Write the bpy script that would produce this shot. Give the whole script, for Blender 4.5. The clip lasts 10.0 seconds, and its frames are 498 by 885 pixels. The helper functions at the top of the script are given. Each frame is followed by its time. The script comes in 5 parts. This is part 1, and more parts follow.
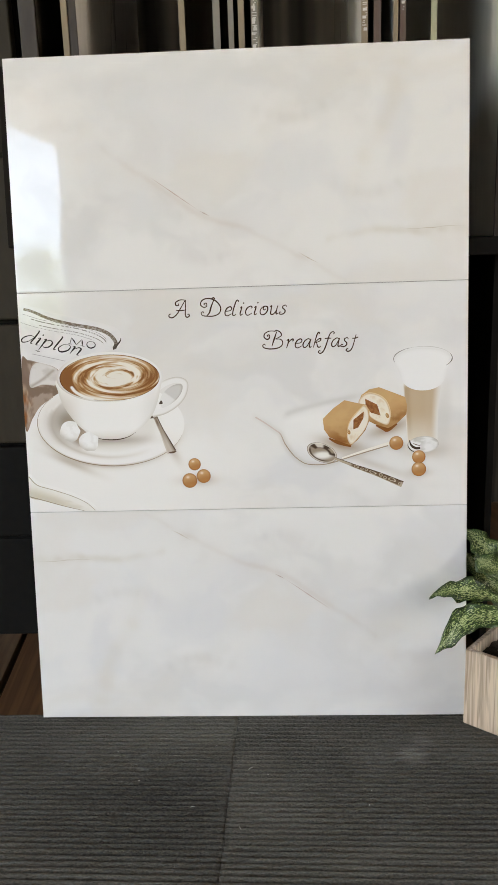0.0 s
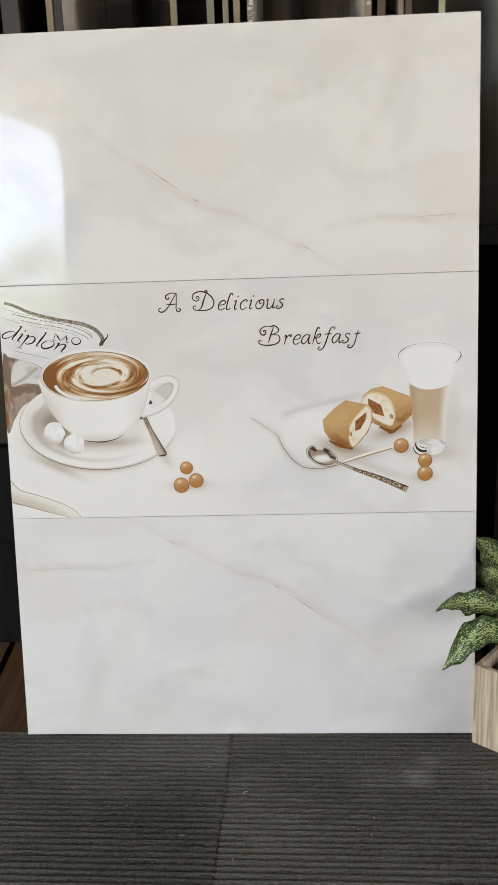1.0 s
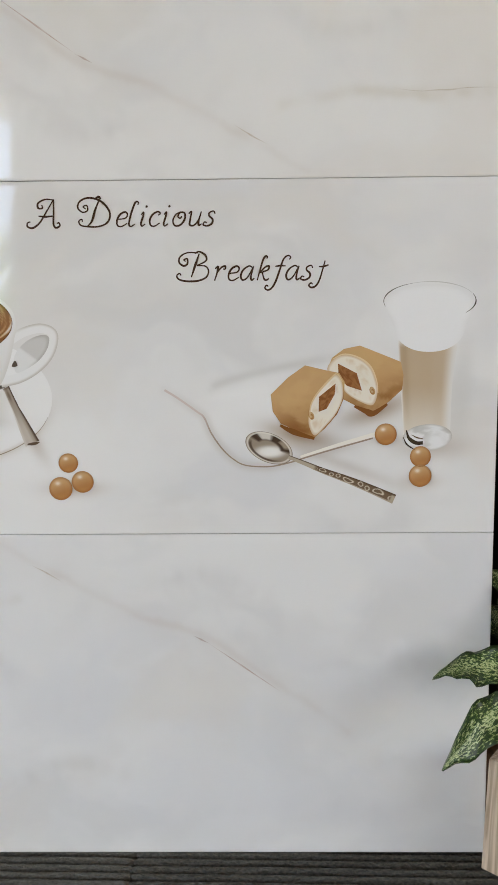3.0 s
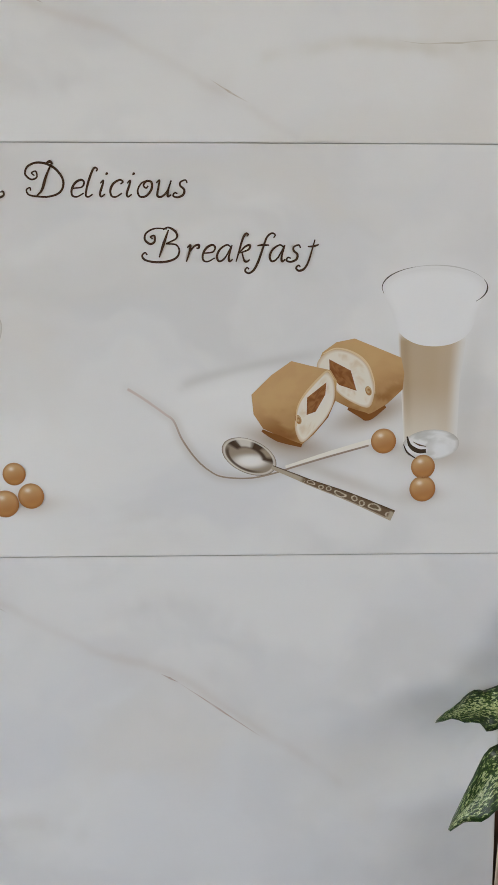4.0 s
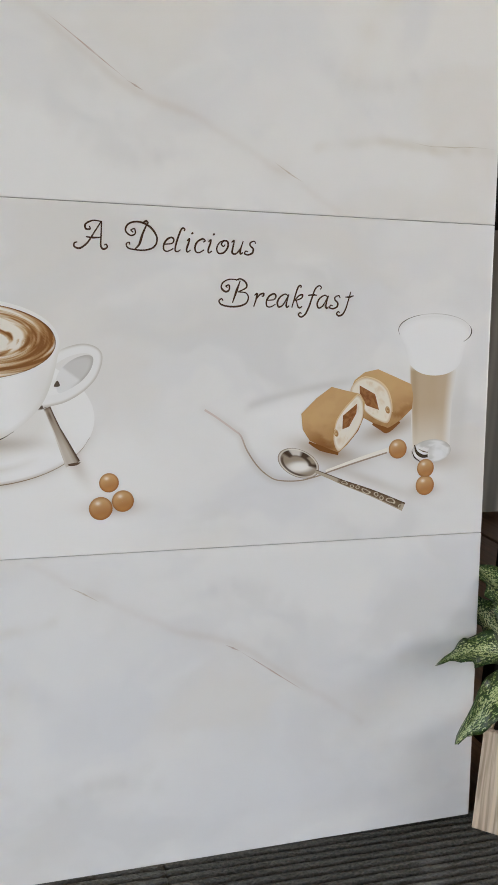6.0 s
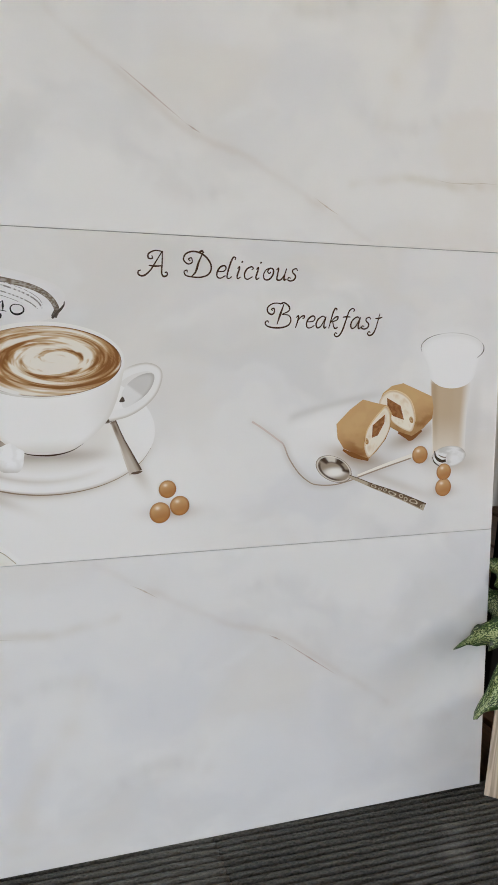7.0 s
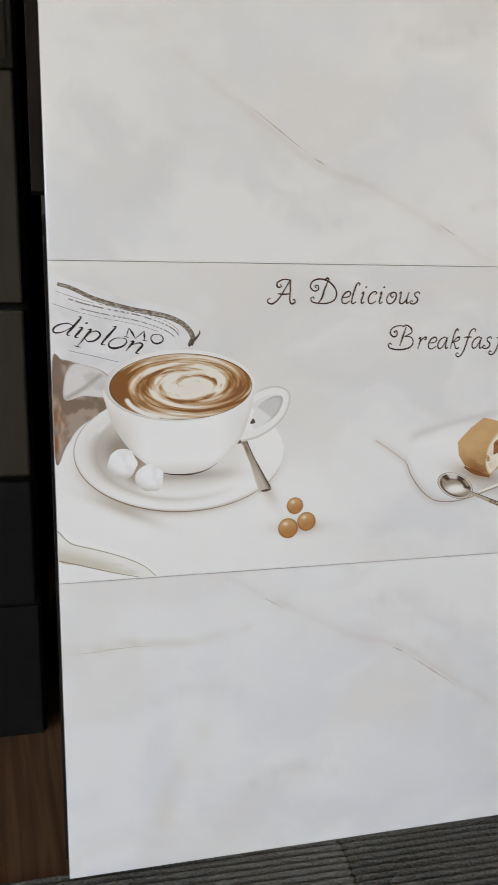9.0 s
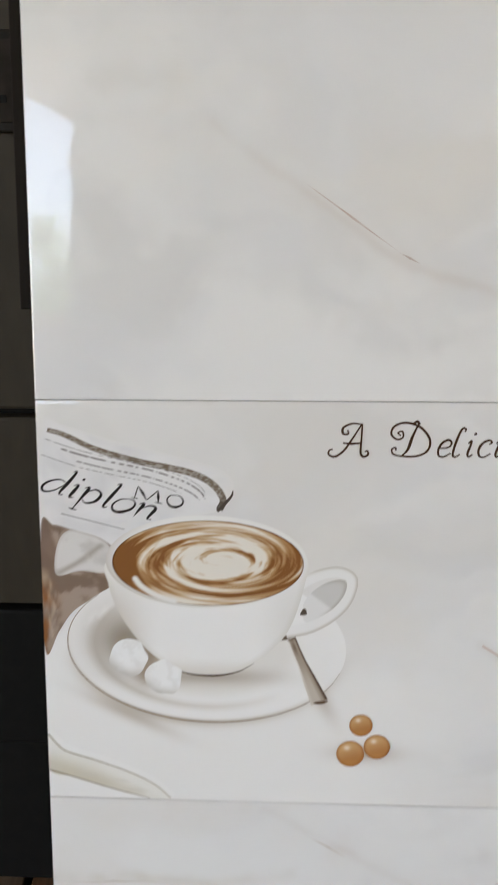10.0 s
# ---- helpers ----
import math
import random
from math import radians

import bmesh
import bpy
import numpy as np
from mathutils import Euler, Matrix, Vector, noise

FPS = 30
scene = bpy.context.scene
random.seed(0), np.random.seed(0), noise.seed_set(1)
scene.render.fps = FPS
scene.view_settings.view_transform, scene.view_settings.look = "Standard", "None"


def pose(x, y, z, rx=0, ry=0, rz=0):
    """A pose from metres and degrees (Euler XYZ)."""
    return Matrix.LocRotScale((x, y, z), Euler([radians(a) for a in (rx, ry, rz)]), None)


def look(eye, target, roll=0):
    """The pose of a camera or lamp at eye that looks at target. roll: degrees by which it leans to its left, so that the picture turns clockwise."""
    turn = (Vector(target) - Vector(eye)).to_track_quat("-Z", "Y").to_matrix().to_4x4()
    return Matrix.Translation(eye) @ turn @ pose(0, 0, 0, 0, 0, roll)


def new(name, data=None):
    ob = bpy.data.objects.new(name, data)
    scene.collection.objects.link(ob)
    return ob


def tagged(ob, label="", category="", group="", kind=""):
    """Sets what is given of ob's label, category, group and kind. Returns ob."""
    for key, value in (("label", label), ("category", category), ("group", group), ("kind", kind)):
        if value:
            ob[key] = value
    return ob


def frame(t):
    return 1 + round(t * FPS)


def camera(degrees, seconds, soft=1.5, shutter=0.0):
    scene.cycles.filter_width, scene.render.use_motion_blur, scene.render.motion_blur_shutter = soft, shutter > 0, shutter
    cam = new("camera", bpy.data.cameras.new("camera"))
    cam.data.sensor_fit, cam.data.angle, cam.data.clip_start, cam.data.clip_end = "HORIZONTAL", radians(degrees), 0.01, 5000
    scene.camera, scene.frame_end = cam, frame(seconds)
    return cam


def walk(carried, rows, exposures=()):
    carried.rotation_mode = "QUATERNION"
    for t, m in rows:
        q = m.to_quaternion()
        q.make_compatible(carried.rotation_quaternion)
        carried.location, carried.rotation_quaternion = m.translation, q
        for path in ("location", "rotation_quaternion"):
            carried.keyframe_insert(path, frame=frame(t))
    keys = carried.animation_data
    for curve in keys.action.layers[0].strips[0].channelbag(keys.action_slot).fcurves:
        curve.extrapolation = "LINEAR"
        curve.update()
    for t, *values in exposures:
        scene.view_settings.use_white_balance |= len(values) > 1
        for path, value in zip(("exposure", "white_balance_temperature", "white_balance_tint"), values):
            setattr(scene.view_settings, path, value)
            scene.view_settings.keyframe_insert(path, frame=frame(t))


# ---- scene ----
cam = camera(33.96, 10.0, soft=1.1, shutter=0.2)
PATH = [
    (0, (0.3556, -1.0238, 0.6626), (0.2668, 0.9120, 0.1677), -1.92),
    (0.5, (0.3607, -0.9950, 0.6607), (0.2612, 0.9372, 0.1541), -2.01),
    (1, (0.3670, -0.9560, 0.6572), (0.2625, 0.9749, 0.1465), -2.04),
    (1.5, (0.3746, -0.9053, 0.6416), (0.2723, 1.0265, 0.1340), -1.84),
    (2, (0.3767, -0.8298, 0.6129), (0.3006, 1.1034, 0.1062), -1.44),
    (2.5, (0.3859, -0.7389, 0.5784), (0.3366, 1.1982, 0.0835), -0.90),
    (3, (0.3978, -0.6335, 0.5507), (0.3693, 1.3044, 0.0567), -0.59),
    (4.5, (0.3680, -0.5335, 0.5305), (0.5204, 1.4015, 0.0480), 0.64),
    (5, (0.2987, -0.5614, 0.5336), (0.5979, 1.3597, 0.0645), 1.33),
    (6.5, (0.0988, -0.6675, 0.5795), (0.7222, 1.1748, 0.1135), 2.95),
    (7, (0.0485, -0.6796, 0.5875), (0.7124, 1.1490, 0.1234), 2.97),
    (7.5, (0.0169, -0.6877, 0.5956), (0.6789, 1.1418, 0.1325), 2.79),
    (8, (-0.0039, -0.6909, 0.6019), (0.6161, 1.1519, 0.1330), 2.43),
    (8.5, (0.0073, -0.6990, 0.5970), (0.5327, 1.1727, 0.1272), 1.78),
    (9, (0.0077, -0.6995, 0.6136), (0.4535, 1.1916, 0.1396), 1.18),
    (9.5, (0.0808, -0.6365, 0.6486), (0.2203, 1.3035, 0.1830), 0.13),
    (10, (0.1716, -0.4737, 0.7219), (0.0924, 1.4481, 0.1737), -0.15),
]
EXPOSURES = ((0, 4.20, 8500, 16.1), (2.5, 4.03, 8330, 16.5), (4.5, 3.76, 8060, 16.8), (6.5, 3.97, 8060, 17.0), (8, 3.88, 8080, 17.0), (9, 4.03, 8080, 17.2), (9.5, 4.09, 8080, 17.2), (10, 3.98, 8150, 17.2))
walk(cam, [(t, look(eye, target, roll)) for t, eye, target, roll in PATH], EXPOSURES)


# ---- world, sky and sun ----
world = bpy.data.worlds.new("sky")
scene.world = world
world.use_nodes = True
wn = world.node_tree
sky = wn.nodes.new("ShaderNodeTexSky")
sky.sky_type, sky.sun_disc = "NISHITA", False
sky.sun_elevation, sky.sun_rotation = radians(52), radians(40)
wn.links.new(sky.outputs[0], wn.nodes["Background"].inputs[0])
wn.nodes["Background"].inputs[1].default_value = 0.15

sun = new("sun", bpy.data.lights.new("sun", "SUN"))
sun.data.energy, sun.data.angle, sun.data.color = 3.0, radians(0.5), (1.0, 0.95, 0.87)
sun.matrix_world = look((0, 0, 0), (-math.sin(radians(40)), -math.cos(radians(40)), -math.tan(radians(52))))


def fill_lamp(name, eye, target, w, h, power, color):
    lamp = new(name, bpy.data.lights.new(name, "AREA"))
    lamp.data.shape, lamp.data.size, lamp.data.size_y = "RECTANGLE", w, h
    lamp.data.energy, lamp.data.color = power, color
    lamp.matrix_world = look(eye, target)
    return lamp


# Unseen area lamps, added to light the tiles from both sides.
fill_lamp("fill_left", (-4.5, -2.4, 1.25), (0, -2.4, 1.0), 1.5, 2.2, 3.3, (0.93, 0.97, 1.0))
fill_lamp("fill_right", (4.5, -2.4, 1.25), (0, -2.4, 1.0), 1.5, 2.2, 1.6, (1.0, 0.88, 0.74))


# ---- small helpers ----

def nodes(name):
    m = bpy.data.materials.new(name)
    m.use_nodes = True
    return m, m.node_tree.nodes, m.node_tree.links, m.node_tree.nodes["Principled BSDF"]


def ramp(n, stops):
    r = n.new("ShaderNodeValToRGB")
    while len(r.color_ramp.elements) < len(stops):
        r.color_ramp.elements.new(0.5)
    for e, (p, c) in zip(r.color_ramp.elements, stops):
        e.position, e.color = p, (*c, 1)
    return r


def surface(name, dark, light, scale=8.0, rough=0.5, stretch=(1, 1, 1), bump=0.1, fine=60.0, metal=0.0, rough_var=0.1, spec=0.5):
    """Two-scale noise between two colours, with relief and uneven gloss."""
    m, n, l, b = nodes(name)
    co, mp = n.new("ShaderNodeTexCoord"), n.new("ShaderNodeMapping")
    mp.inputs["Scale"].default_value = stretch
    l.new(co.outputs["Object"], mp.inputs[0])
    big, small = n.new("ShaderNodeTexNoise"), n.new("ShaderNodeTexNoise")
    for t, s in ((big, scale), (small, fine)):
        t.inputs["Scale"].default_value, t.inputs["Detail"].default_value = s, 6
        l.new(mp.outputs[0], t.inputs["Vector"])
    mix = n.new("ShaderNodeMath")
    mix.operation = "MULTIPLY_ADD"
    l.new(small.outputs[0], mix.inputs[0])
    mix.inputs[1].default_value = 0.45
    half = n.new("ShaderNodeMath")
    half.operation = "MULTIPLY"
    half.inputs[1].default_value = 0.55
    l.new(big.outputs[0], half.inputs[0])
    l.new(half.outputs[0], mix.inputs[2])
    r = ramp(n, ((0.32, dark), (0.68, light)))
    l.new(mix.outputs[0], r.inputs[0])
    l.new(r.outputs[0], b.inputs["Base Color"])
    rr = n.new("ShaderNodeMapRange")
    rr.inputs["To Min"].default_value, rr.inputs["To Max"].default_value = max(0.02, rough - rough_var), min(1, rough + rough_var)
    l.new(big.outputs[0], rr.inputs[0])
    l.new(rr.outputs[0], b.inputs["Roughness"])
    b.inputs["Metallic"].default_value = metal
    b.inputs["Specular IOR Level"].default_value = spec
    bp = n.new("ShaderNodeBump")
    bp.inputs["Strength"].default_value, bp.inputs["Distance"].default_value = bump, 0.002
    l.new(small.outputs[0], bp.inputs["Height"])
    l.new(bp.outputs[0], b.inputs["Normal"])
    return m


def glaze(name, rough=0.03):
    """Glossy printed ceramic: the print's colours lie in the mesh."""
    m, n, l, b = nodes(name)
    a = n.new("ShaderNodeAttribute")
    a.attribute_name = "Col"
    co = n.new("ShaderNodeTexCoord")
    t = n.new("ShaderNodeTexNoise")
    t.inputs["Scale"].default_value, t.inputs["Detail"].default_value = 45, 2
    l.new(co.outputs["Object"], t.inputs["Vector"])
    bp = n.new("ShaderNodeBump")
    bp.inputs["Strength"].default_value, bp.inputs["Distance"].default_value = 0.08, 0.001
    l.new(t.outputs[0], bp.inputs["Height"])
    l.new(bp.outputs[0], b.inputs["Normal"])
    l.new(a.outputs["Color"], b.inputs["Base Color"])
    b.inputs["Roughness"].default_value = rough
    b.inputs["IOR"].default_value = 1.5
    return m


M_GLAZE = glaze("glazed_print")
M_TILE_EDGE = surface("ceramic_edge", (0.70, 0.69, 0.67), (0.78, 0.77, 0.75), 20, 0.06, rough_var=0.02, bump=0.05)
M_BOARD = surface("brown_hardboard", (0.05, 0.035, 0.025), (0.11, 0.075, 0.05), 15, 0.7)
M_CARPET = surface("charcoal_carpet", (0.005, 0.005, 0.0042), (0.156, 0.149, 0.124), 5, 0.95, (0.55, 1, 1), bump=1.0, fine=560, rough_var=0.03)
M_CARPET.node_tree.nodes["Principled BSDF"].inputs["Sheen Weight"].default_value = 0.12


def dusty(m, spots):
    """Lays soft grey dust spots (x, y, radius in metres) over a material."""
    n, l = m.node_tree.nodes, m.node_tree.links
    b = n["Principled BSDF"]
    src = b.inputs["Base Color"].links[0].from_socket
    geo = n.new("ShaderNodeNewGeometry")
    grit = n.new("ShaderNodeTexNoise")
    grit.inputs["Scale"].default_value, grit.inputs["Detail"].default_value = 260, 5
    l.new(geo.outputs["Position"], grit.inputs["Vector"])
    for x, y, r, k in spots:
        d = n.new("ShaderNodeVectorMath")
        d.operation = "DISTANCE"
        d.inputs[1].default_value = (x, y, 0)
        l.new(geo.outputs["Position"], d.inputs[0])
        mr = n.new("ShaderNodeMapRange")
        mr.interpolation_type = "SMOOTHSTEP"
        mr.inputs["From Min"].default_value, mr.inputs["From Max"].default_value = r, r * 0.1
        mr.inputs["To Max"].default_value = k
        l.new(d.outputs["Value"], mr.inputs["Value"])
        mul = n.new("ShaderNodeMath")
        mul.operation = "MULTIPLY"
        l.new(mr.outputs[0], mul.inputs[0])
        l.new(grit.outputs[0], mul.inputs[1])
        mix = n.new("ShaderNodeMix")
        mix.data_type = "RGBA"
        mix.inputs["B"].default_value = (0.27, 0.26, 0.235, 1)
        l.new(mul.outputs[0], mix.inputs["Factor"])
        l.new(src, mix.inputs["A"])
        src = mix.outputs["Result"]
    l.new(src, b.inputs["Base Color"])


dusty(M_CARPET, ((0.512, -0.088, 0.030, 0.95), (0.53, -0.055, 0.022, 0.5), (0.46, -0.10, 0.05, 0.25), (0.66, -0.16, 0.05, 0.2)))
M_LINT = surface("pale_lint", (0.5, 0.5, 0.48), (0.7, 0.7, 0.68), 50, 0.9)
M_BLACK = surface("black_painted_steel", (0.004, 0.004, 0.004), (0.009, 0.008, 0.007), 10, 0.7, spec=0.15)
M_CABINET = surface("dark_laminate", (0.009, 0.007, 0.005), (0.018, 0.0135, 0.0095), 4, 0.6, (1, 1, 0.3), spec=0.15)
M_BATTEN = surface("stained_batten", (0.008, 0.0055, 0.004), (0.018, 0.012, 0.009), 20, 0.8, (1, 1, 0.2), spec=0.15)
M_CABINET_BROWN = surface("olive_brown_laminate", (0.032, 0.025, 0.017), (0.050, 0.039, 0.027), 4, 0.6, (1, 1, 0.3), spec=0.2)
M_LABEL = surface("faded_label_paper", (0.018, 0.014, 0.011), (0.034, 0.027, 0.022), 30, 0.8, spec=0.1)
M_RED_INK = surface("red_ink", (0.05, 0.012, 0.009), (0.08, 0.02, 0.014), 30, 0.8, spec=0.1)
M_PLASTER = surface("painted_plaster", (0.22, 0.21, 0.195), (0.29, 0.28, 0.26), 2, 0.9, bump=0.15)
M_CEILING = surface("grey_ceiling_paint", (0.30, 0.29, 0.27), (0.38, 0.37, 0.35), 2, 0.9)
M_BEIGE = surface("beige_render", (0.33, 0.262, 0.215), (0.41, 0.333, 0.275), 3, 0.9, bump=0.2)
M_DARK_WALL = surface("dark_blocker_render", (0.07, 0.068, 0.06), (0.12, 0.115, 0.10), 3, 0.9, bump=0.2)
M_GROUND = surface("outdoor_paving", (0.22, 0.21, 0.19), (0.34, 0.32, 0.29), 3, 0.9)
M_LEAFAGE = surface("tree_leaves", (0.05, 0.11, 0.02), (0.13, 0.24, 0.06), 2, 0.6)
M_BARK = surface("bark", (0.08, 0.06, 0.04), (0.16, 0.12, 0.09), 12, 0.9)
M_SOIL = surface("potting_soil", (0.012, 0.009, 0.007), (0.05, 0.035, 0.025), 60, 0.95, bump=1.0, fine=300)
M_PEBBLE = surface("white_pebble", (0.55, 0.55, 0.52), (0.75, 0.75, 0.72), 30, 0.5)
M_WHITE_MARK = surface("white_marker_ink", (0.5, 0.48, 0.45), (0.65, 0.63, 0.6), 30, 0.7)


def wood(name, dark, light, along=2, rough=0.5, scale=1.0):
    """Wood with its grain along one axis."""
    m, n, l, b = nodes(name)
    co, mp = n.new("ShaderNodeTexCoord"), n.new("ShaderNodeMapping")
    s = [230 * scale] * 3
    s[along] = 9.0 * scale
    mp.inputs["Scale"].default_value = s
    info = n.new("ShaderNodeObjectInfo")
    add = n.new("ShaderNodeVectorMath")
    add.operation = "ADD"
    l.new(co.outputs["Object"], add.inputs[0])
    l.new(info.outputs["Random"], add.inputs[1])
    l.new(add.outputs[0], mp.inputs[0])
    t = n.new("ShaderNodeTexNoise")
    t.inputs["Scale"].default_value, t.inputs["Detail"].default_value, t.inputs["Distortion"].default_value = 1.0, 7, 0.8
    l.new(mp.outputs[0], t.inputs["Vector"])
    mid = tuple((p + q) / 2 for p, q in zip(dark, light))
    r = ramp(n, ((0.30, dark), (0.48, mid), (0.62, light)))
    l.new(t.outputs[0], r.inputs[0])
    l.new(r.outputs[0], b.inputs["Base Color"])
    b.inputs["Roughness"].default_value = rough
    bp = n.new("ShaderNodeBump")
    bp.inputs["Strength"].default_value, bp.inputs["Distance"].default_value = 0.25, 0.0006
    l.new(t.outputs[0], bp.inputs["Height"])
    l.new(bp.outputs[0], b.inputs["Normal"])
    return m


M_POT = wood("pale_oak_veneer", (0.33, 0.235, 0.165), (0.70, 0.56, 0.435), 2, 0.55)
M_FLOOR = wood("brown_floor_plank", (0.105, 0.050, 0.022), (0.195, 0.102, 0.052), 1, 0.45, 0.45)
M_FLOOR_PALE = wood("worn_floor_plank", (0.095, 0.058, 0.033), (0.165, 0.108, 0.066), 1, 0.5, 0.45)


def leaf_material():
    """Green blade with cream flecks that thin out towards the margin and the midrib."""
    m, n, l, b = nodes("variegated_leaf")
    uv = n.new("ShaderNodeUVMap")
    uv.uv_map = "blade"
    sep = n.new("ShaderNodeSeparateXYZ")
    l.new(uv.outputs[0], sep.inputs[0])
    mp = n.new("ShaderNodeMapping")
    mp.inputs["Scale"].default_value, mp.inputs["Rotation"].default_value = (15, 5.2, 1), (0, 0, 0.5)
    info = n.new("ShaderNodeObjectInfo")
    add = n.new("ShaderNodeVectorMath")
    add.operation = "ADD"
    l.new(uv.outputs[0], add.inputs[0])
    l.new(info.outputs["Random"], add.inputs[1])
    l.new(add.outputs[0], mp.inputs[0])
    t = n.new("ShaderNodeTexNoise")
    t.inputs["Scale"].default_value, t.inputs["Detail"].default_value, t.inputs["Distortion"].default_value = 2.8, 8, 0.5
    l.new(mp.outputs[0], t.inputs["Vector"])
    edge = n.new("ShaderNodeMath")
    edge.operation = "MULTIPLY_ADD"
    away = n.new("ShaderNodeMath")
    away.operation = "ABSOLUTE"
    l.new(sep.outputs[1], away.inputs[0])
    l.new(away.outputs[0], edge.inputs[0])
    edge.inputs[1].default_value = -0.16
    l.new(t.outputs[0], edge.inputs[2])
    r = ramp(n, ((0.36, (0.012, 0.034, 0.006)), (0.45, (0.045, 0.105, 0.016)), (0.485, (0.20, 0.30, 0.09)), (0.535, (0.58, 0.63, 0.36)), (0.68, (0.17, 0.27, 0.07))))
    l.new(edge.outputs[0], r.inputs[0])
    l.new(r.outputs[0], b.inputs["Base Color"])
    b.inputs["Roughness"].default_value = 0.42
    bp = n.new("ShaderNodeBump")
    bp.inputs["Strength"].default_value, bp.inputs["Distance"].default_value = 0.3, 0.001
    l.new(t.outputs[0], bp.inputs["Height"])
    l.new(bp.outputs[0], b.inputs["Normal"])
    return m


M_LEAF = leaf_material()
M_STEM = surface("green_stem", (0.10, 0.16, 0.05), (0.30, 0.36, 0.18), 20, 0.5)


# ---- mesh helpers ----
def link(name, me, mat, parent=None, label=""):
    ob = new(name, me)
    if mat:
        me.materials.append(mat)
    ob.parent = parent
    if label:
        tagged(ob, label)
    return ob


def part(name, bm, mat, parent=None, label="", smooth=False):
    me = bpy.data.meshes.new(name)
    for f in bm.faces:
        f.smooth = smooth
    bm.to_mesh(me)
    bm.free()
    return link(name, me, mat, parent, label)


def box_bm(x0, x1, y0, y1, z0, z1, bevel=0.0, bm=None):
    bm = bm or bmesh.new()
    made = bmesh.ops.create_cube(bm, size=1, matrix=Matrix.LocRotScale(((x0 + x1) / 2, (y0 + y1) / 2, (z0 + z1) / 2), None, (x1 - x0, y1 - y0, z1 - z0)))
    if bevel:
        edges = list({e for v in made["verts"] for e in v.link_edges})
        bmesh.ops.bevel(bm, geom=edges, offset=bevel, segments=2, affect="EDGES", profile=0.5)
    return bm


def empty(name, m, label, category, group="", kind=""):
    ob = new(name)
    ob.matrix_world = m
    return tagged(ob, label, category, group, kind)


def tube(name, points, radius, mat, parent=None, seg=8, label=""):
    """A tube through the points; radius may be one number or one for each point."""
    bm, rings = bmesh.new(), []
    pts = [Vector(p) for p in points]
    rad = radius if isinstance(radius, (list, tuple)) else [radius] * len(pts)
    for i, p in enumerate(pts):
        d = (pts[min(i + 1, len(pts) - 1)] - pts[max(i - 1, 0)]).normalized()
        q = d.to_track_quat("Z", "Y")
        rings.append([bm.verts.new(p + q @ Vector((rad[i] * math.cos(a), rad[i] * math.sin(a), 0))) for a in np.linspace(0, math.tau, seg, endpoint=False)])
    for a, b in zip(rings, rings[1:]):
        for i in range(seg):
            bm.faces.new((a[i], a[(i + 1) % seg], b[(i + 1) % seg], b[i]))
    bm.faces.new(rings[0][::-1]), bm.faces.new(rings[-1])
    return part(name, bm, mat, parent, label, True)


# ---- the room ----
def wall(name, x0, x1, y0, y1, z0, z1, mat=M_PLASTER):
    return tagged(part(name, box_bm(x0, x1, y0, y1, z0, z1), mat), "plain painted plaster wall of the shop", "wall", kind="structure")


def wall_with_opening(name, axis, at, thick, lo, hi, o0, o1, otop, height=2.95):
    """A wall across x (axis 'y') or y (axis 'x') with one opening from the floor to otop."""
    bm = bmesh.new()
    for a, b, c, d in ((lo, o0, -0.1, height), (o1, hi, -0.1, height), (o0, o1, otop, height)):
        if b - a > 0.01:
            box_bm(*((a, b, at, at + thick) if axis == "y" else (at, at + thick, a, b)), c, d, bm=bm)
    return tagged(part(name, bm, M_PLASTER), "painted shop wall with one opening down to the floor", "wall", kind="structure")


wall("wall_north", -4.7, 4.7, 0.95, 1.1, -0.1, 2.95)
wall_with_opening("wall_south", "y", -4.15, 0.15, -4.7, 4.7, -4.2, -1.04, 2.70)
# The side openings are unseen, invented to let in the area lamps.
wall_with_opening("wall_west", "x", -4.7, 0.15, -4.0, 0.95, -3.2, -1.6, 2.4)
wall_with_opening("wall_east", "x", 4.55, 0.15, -4.0, 0.95, -3.2, -1.6, 2.4)
tagged(part("ceiling", box_bm(-4.7, 4.7, -4.15, 1.1, 2.95, 3.1), M_CEILING), "plain grey painted shop ceiling", "ceiling", kind="structure")
tagged(part("subfloor", box_bm(-4.7, 4.7, -4.15, 1.1, -0.12, -0.03), M_SOIL), "dark screed under the floor planks", "floor", kind="structure")

# outdoors
tagged(part("ground", box_bm(-400, 400, -400, 400, -0.4, -0.15), M_GROUND), "pale paved ground outside the shop", "ground", kind="structure")


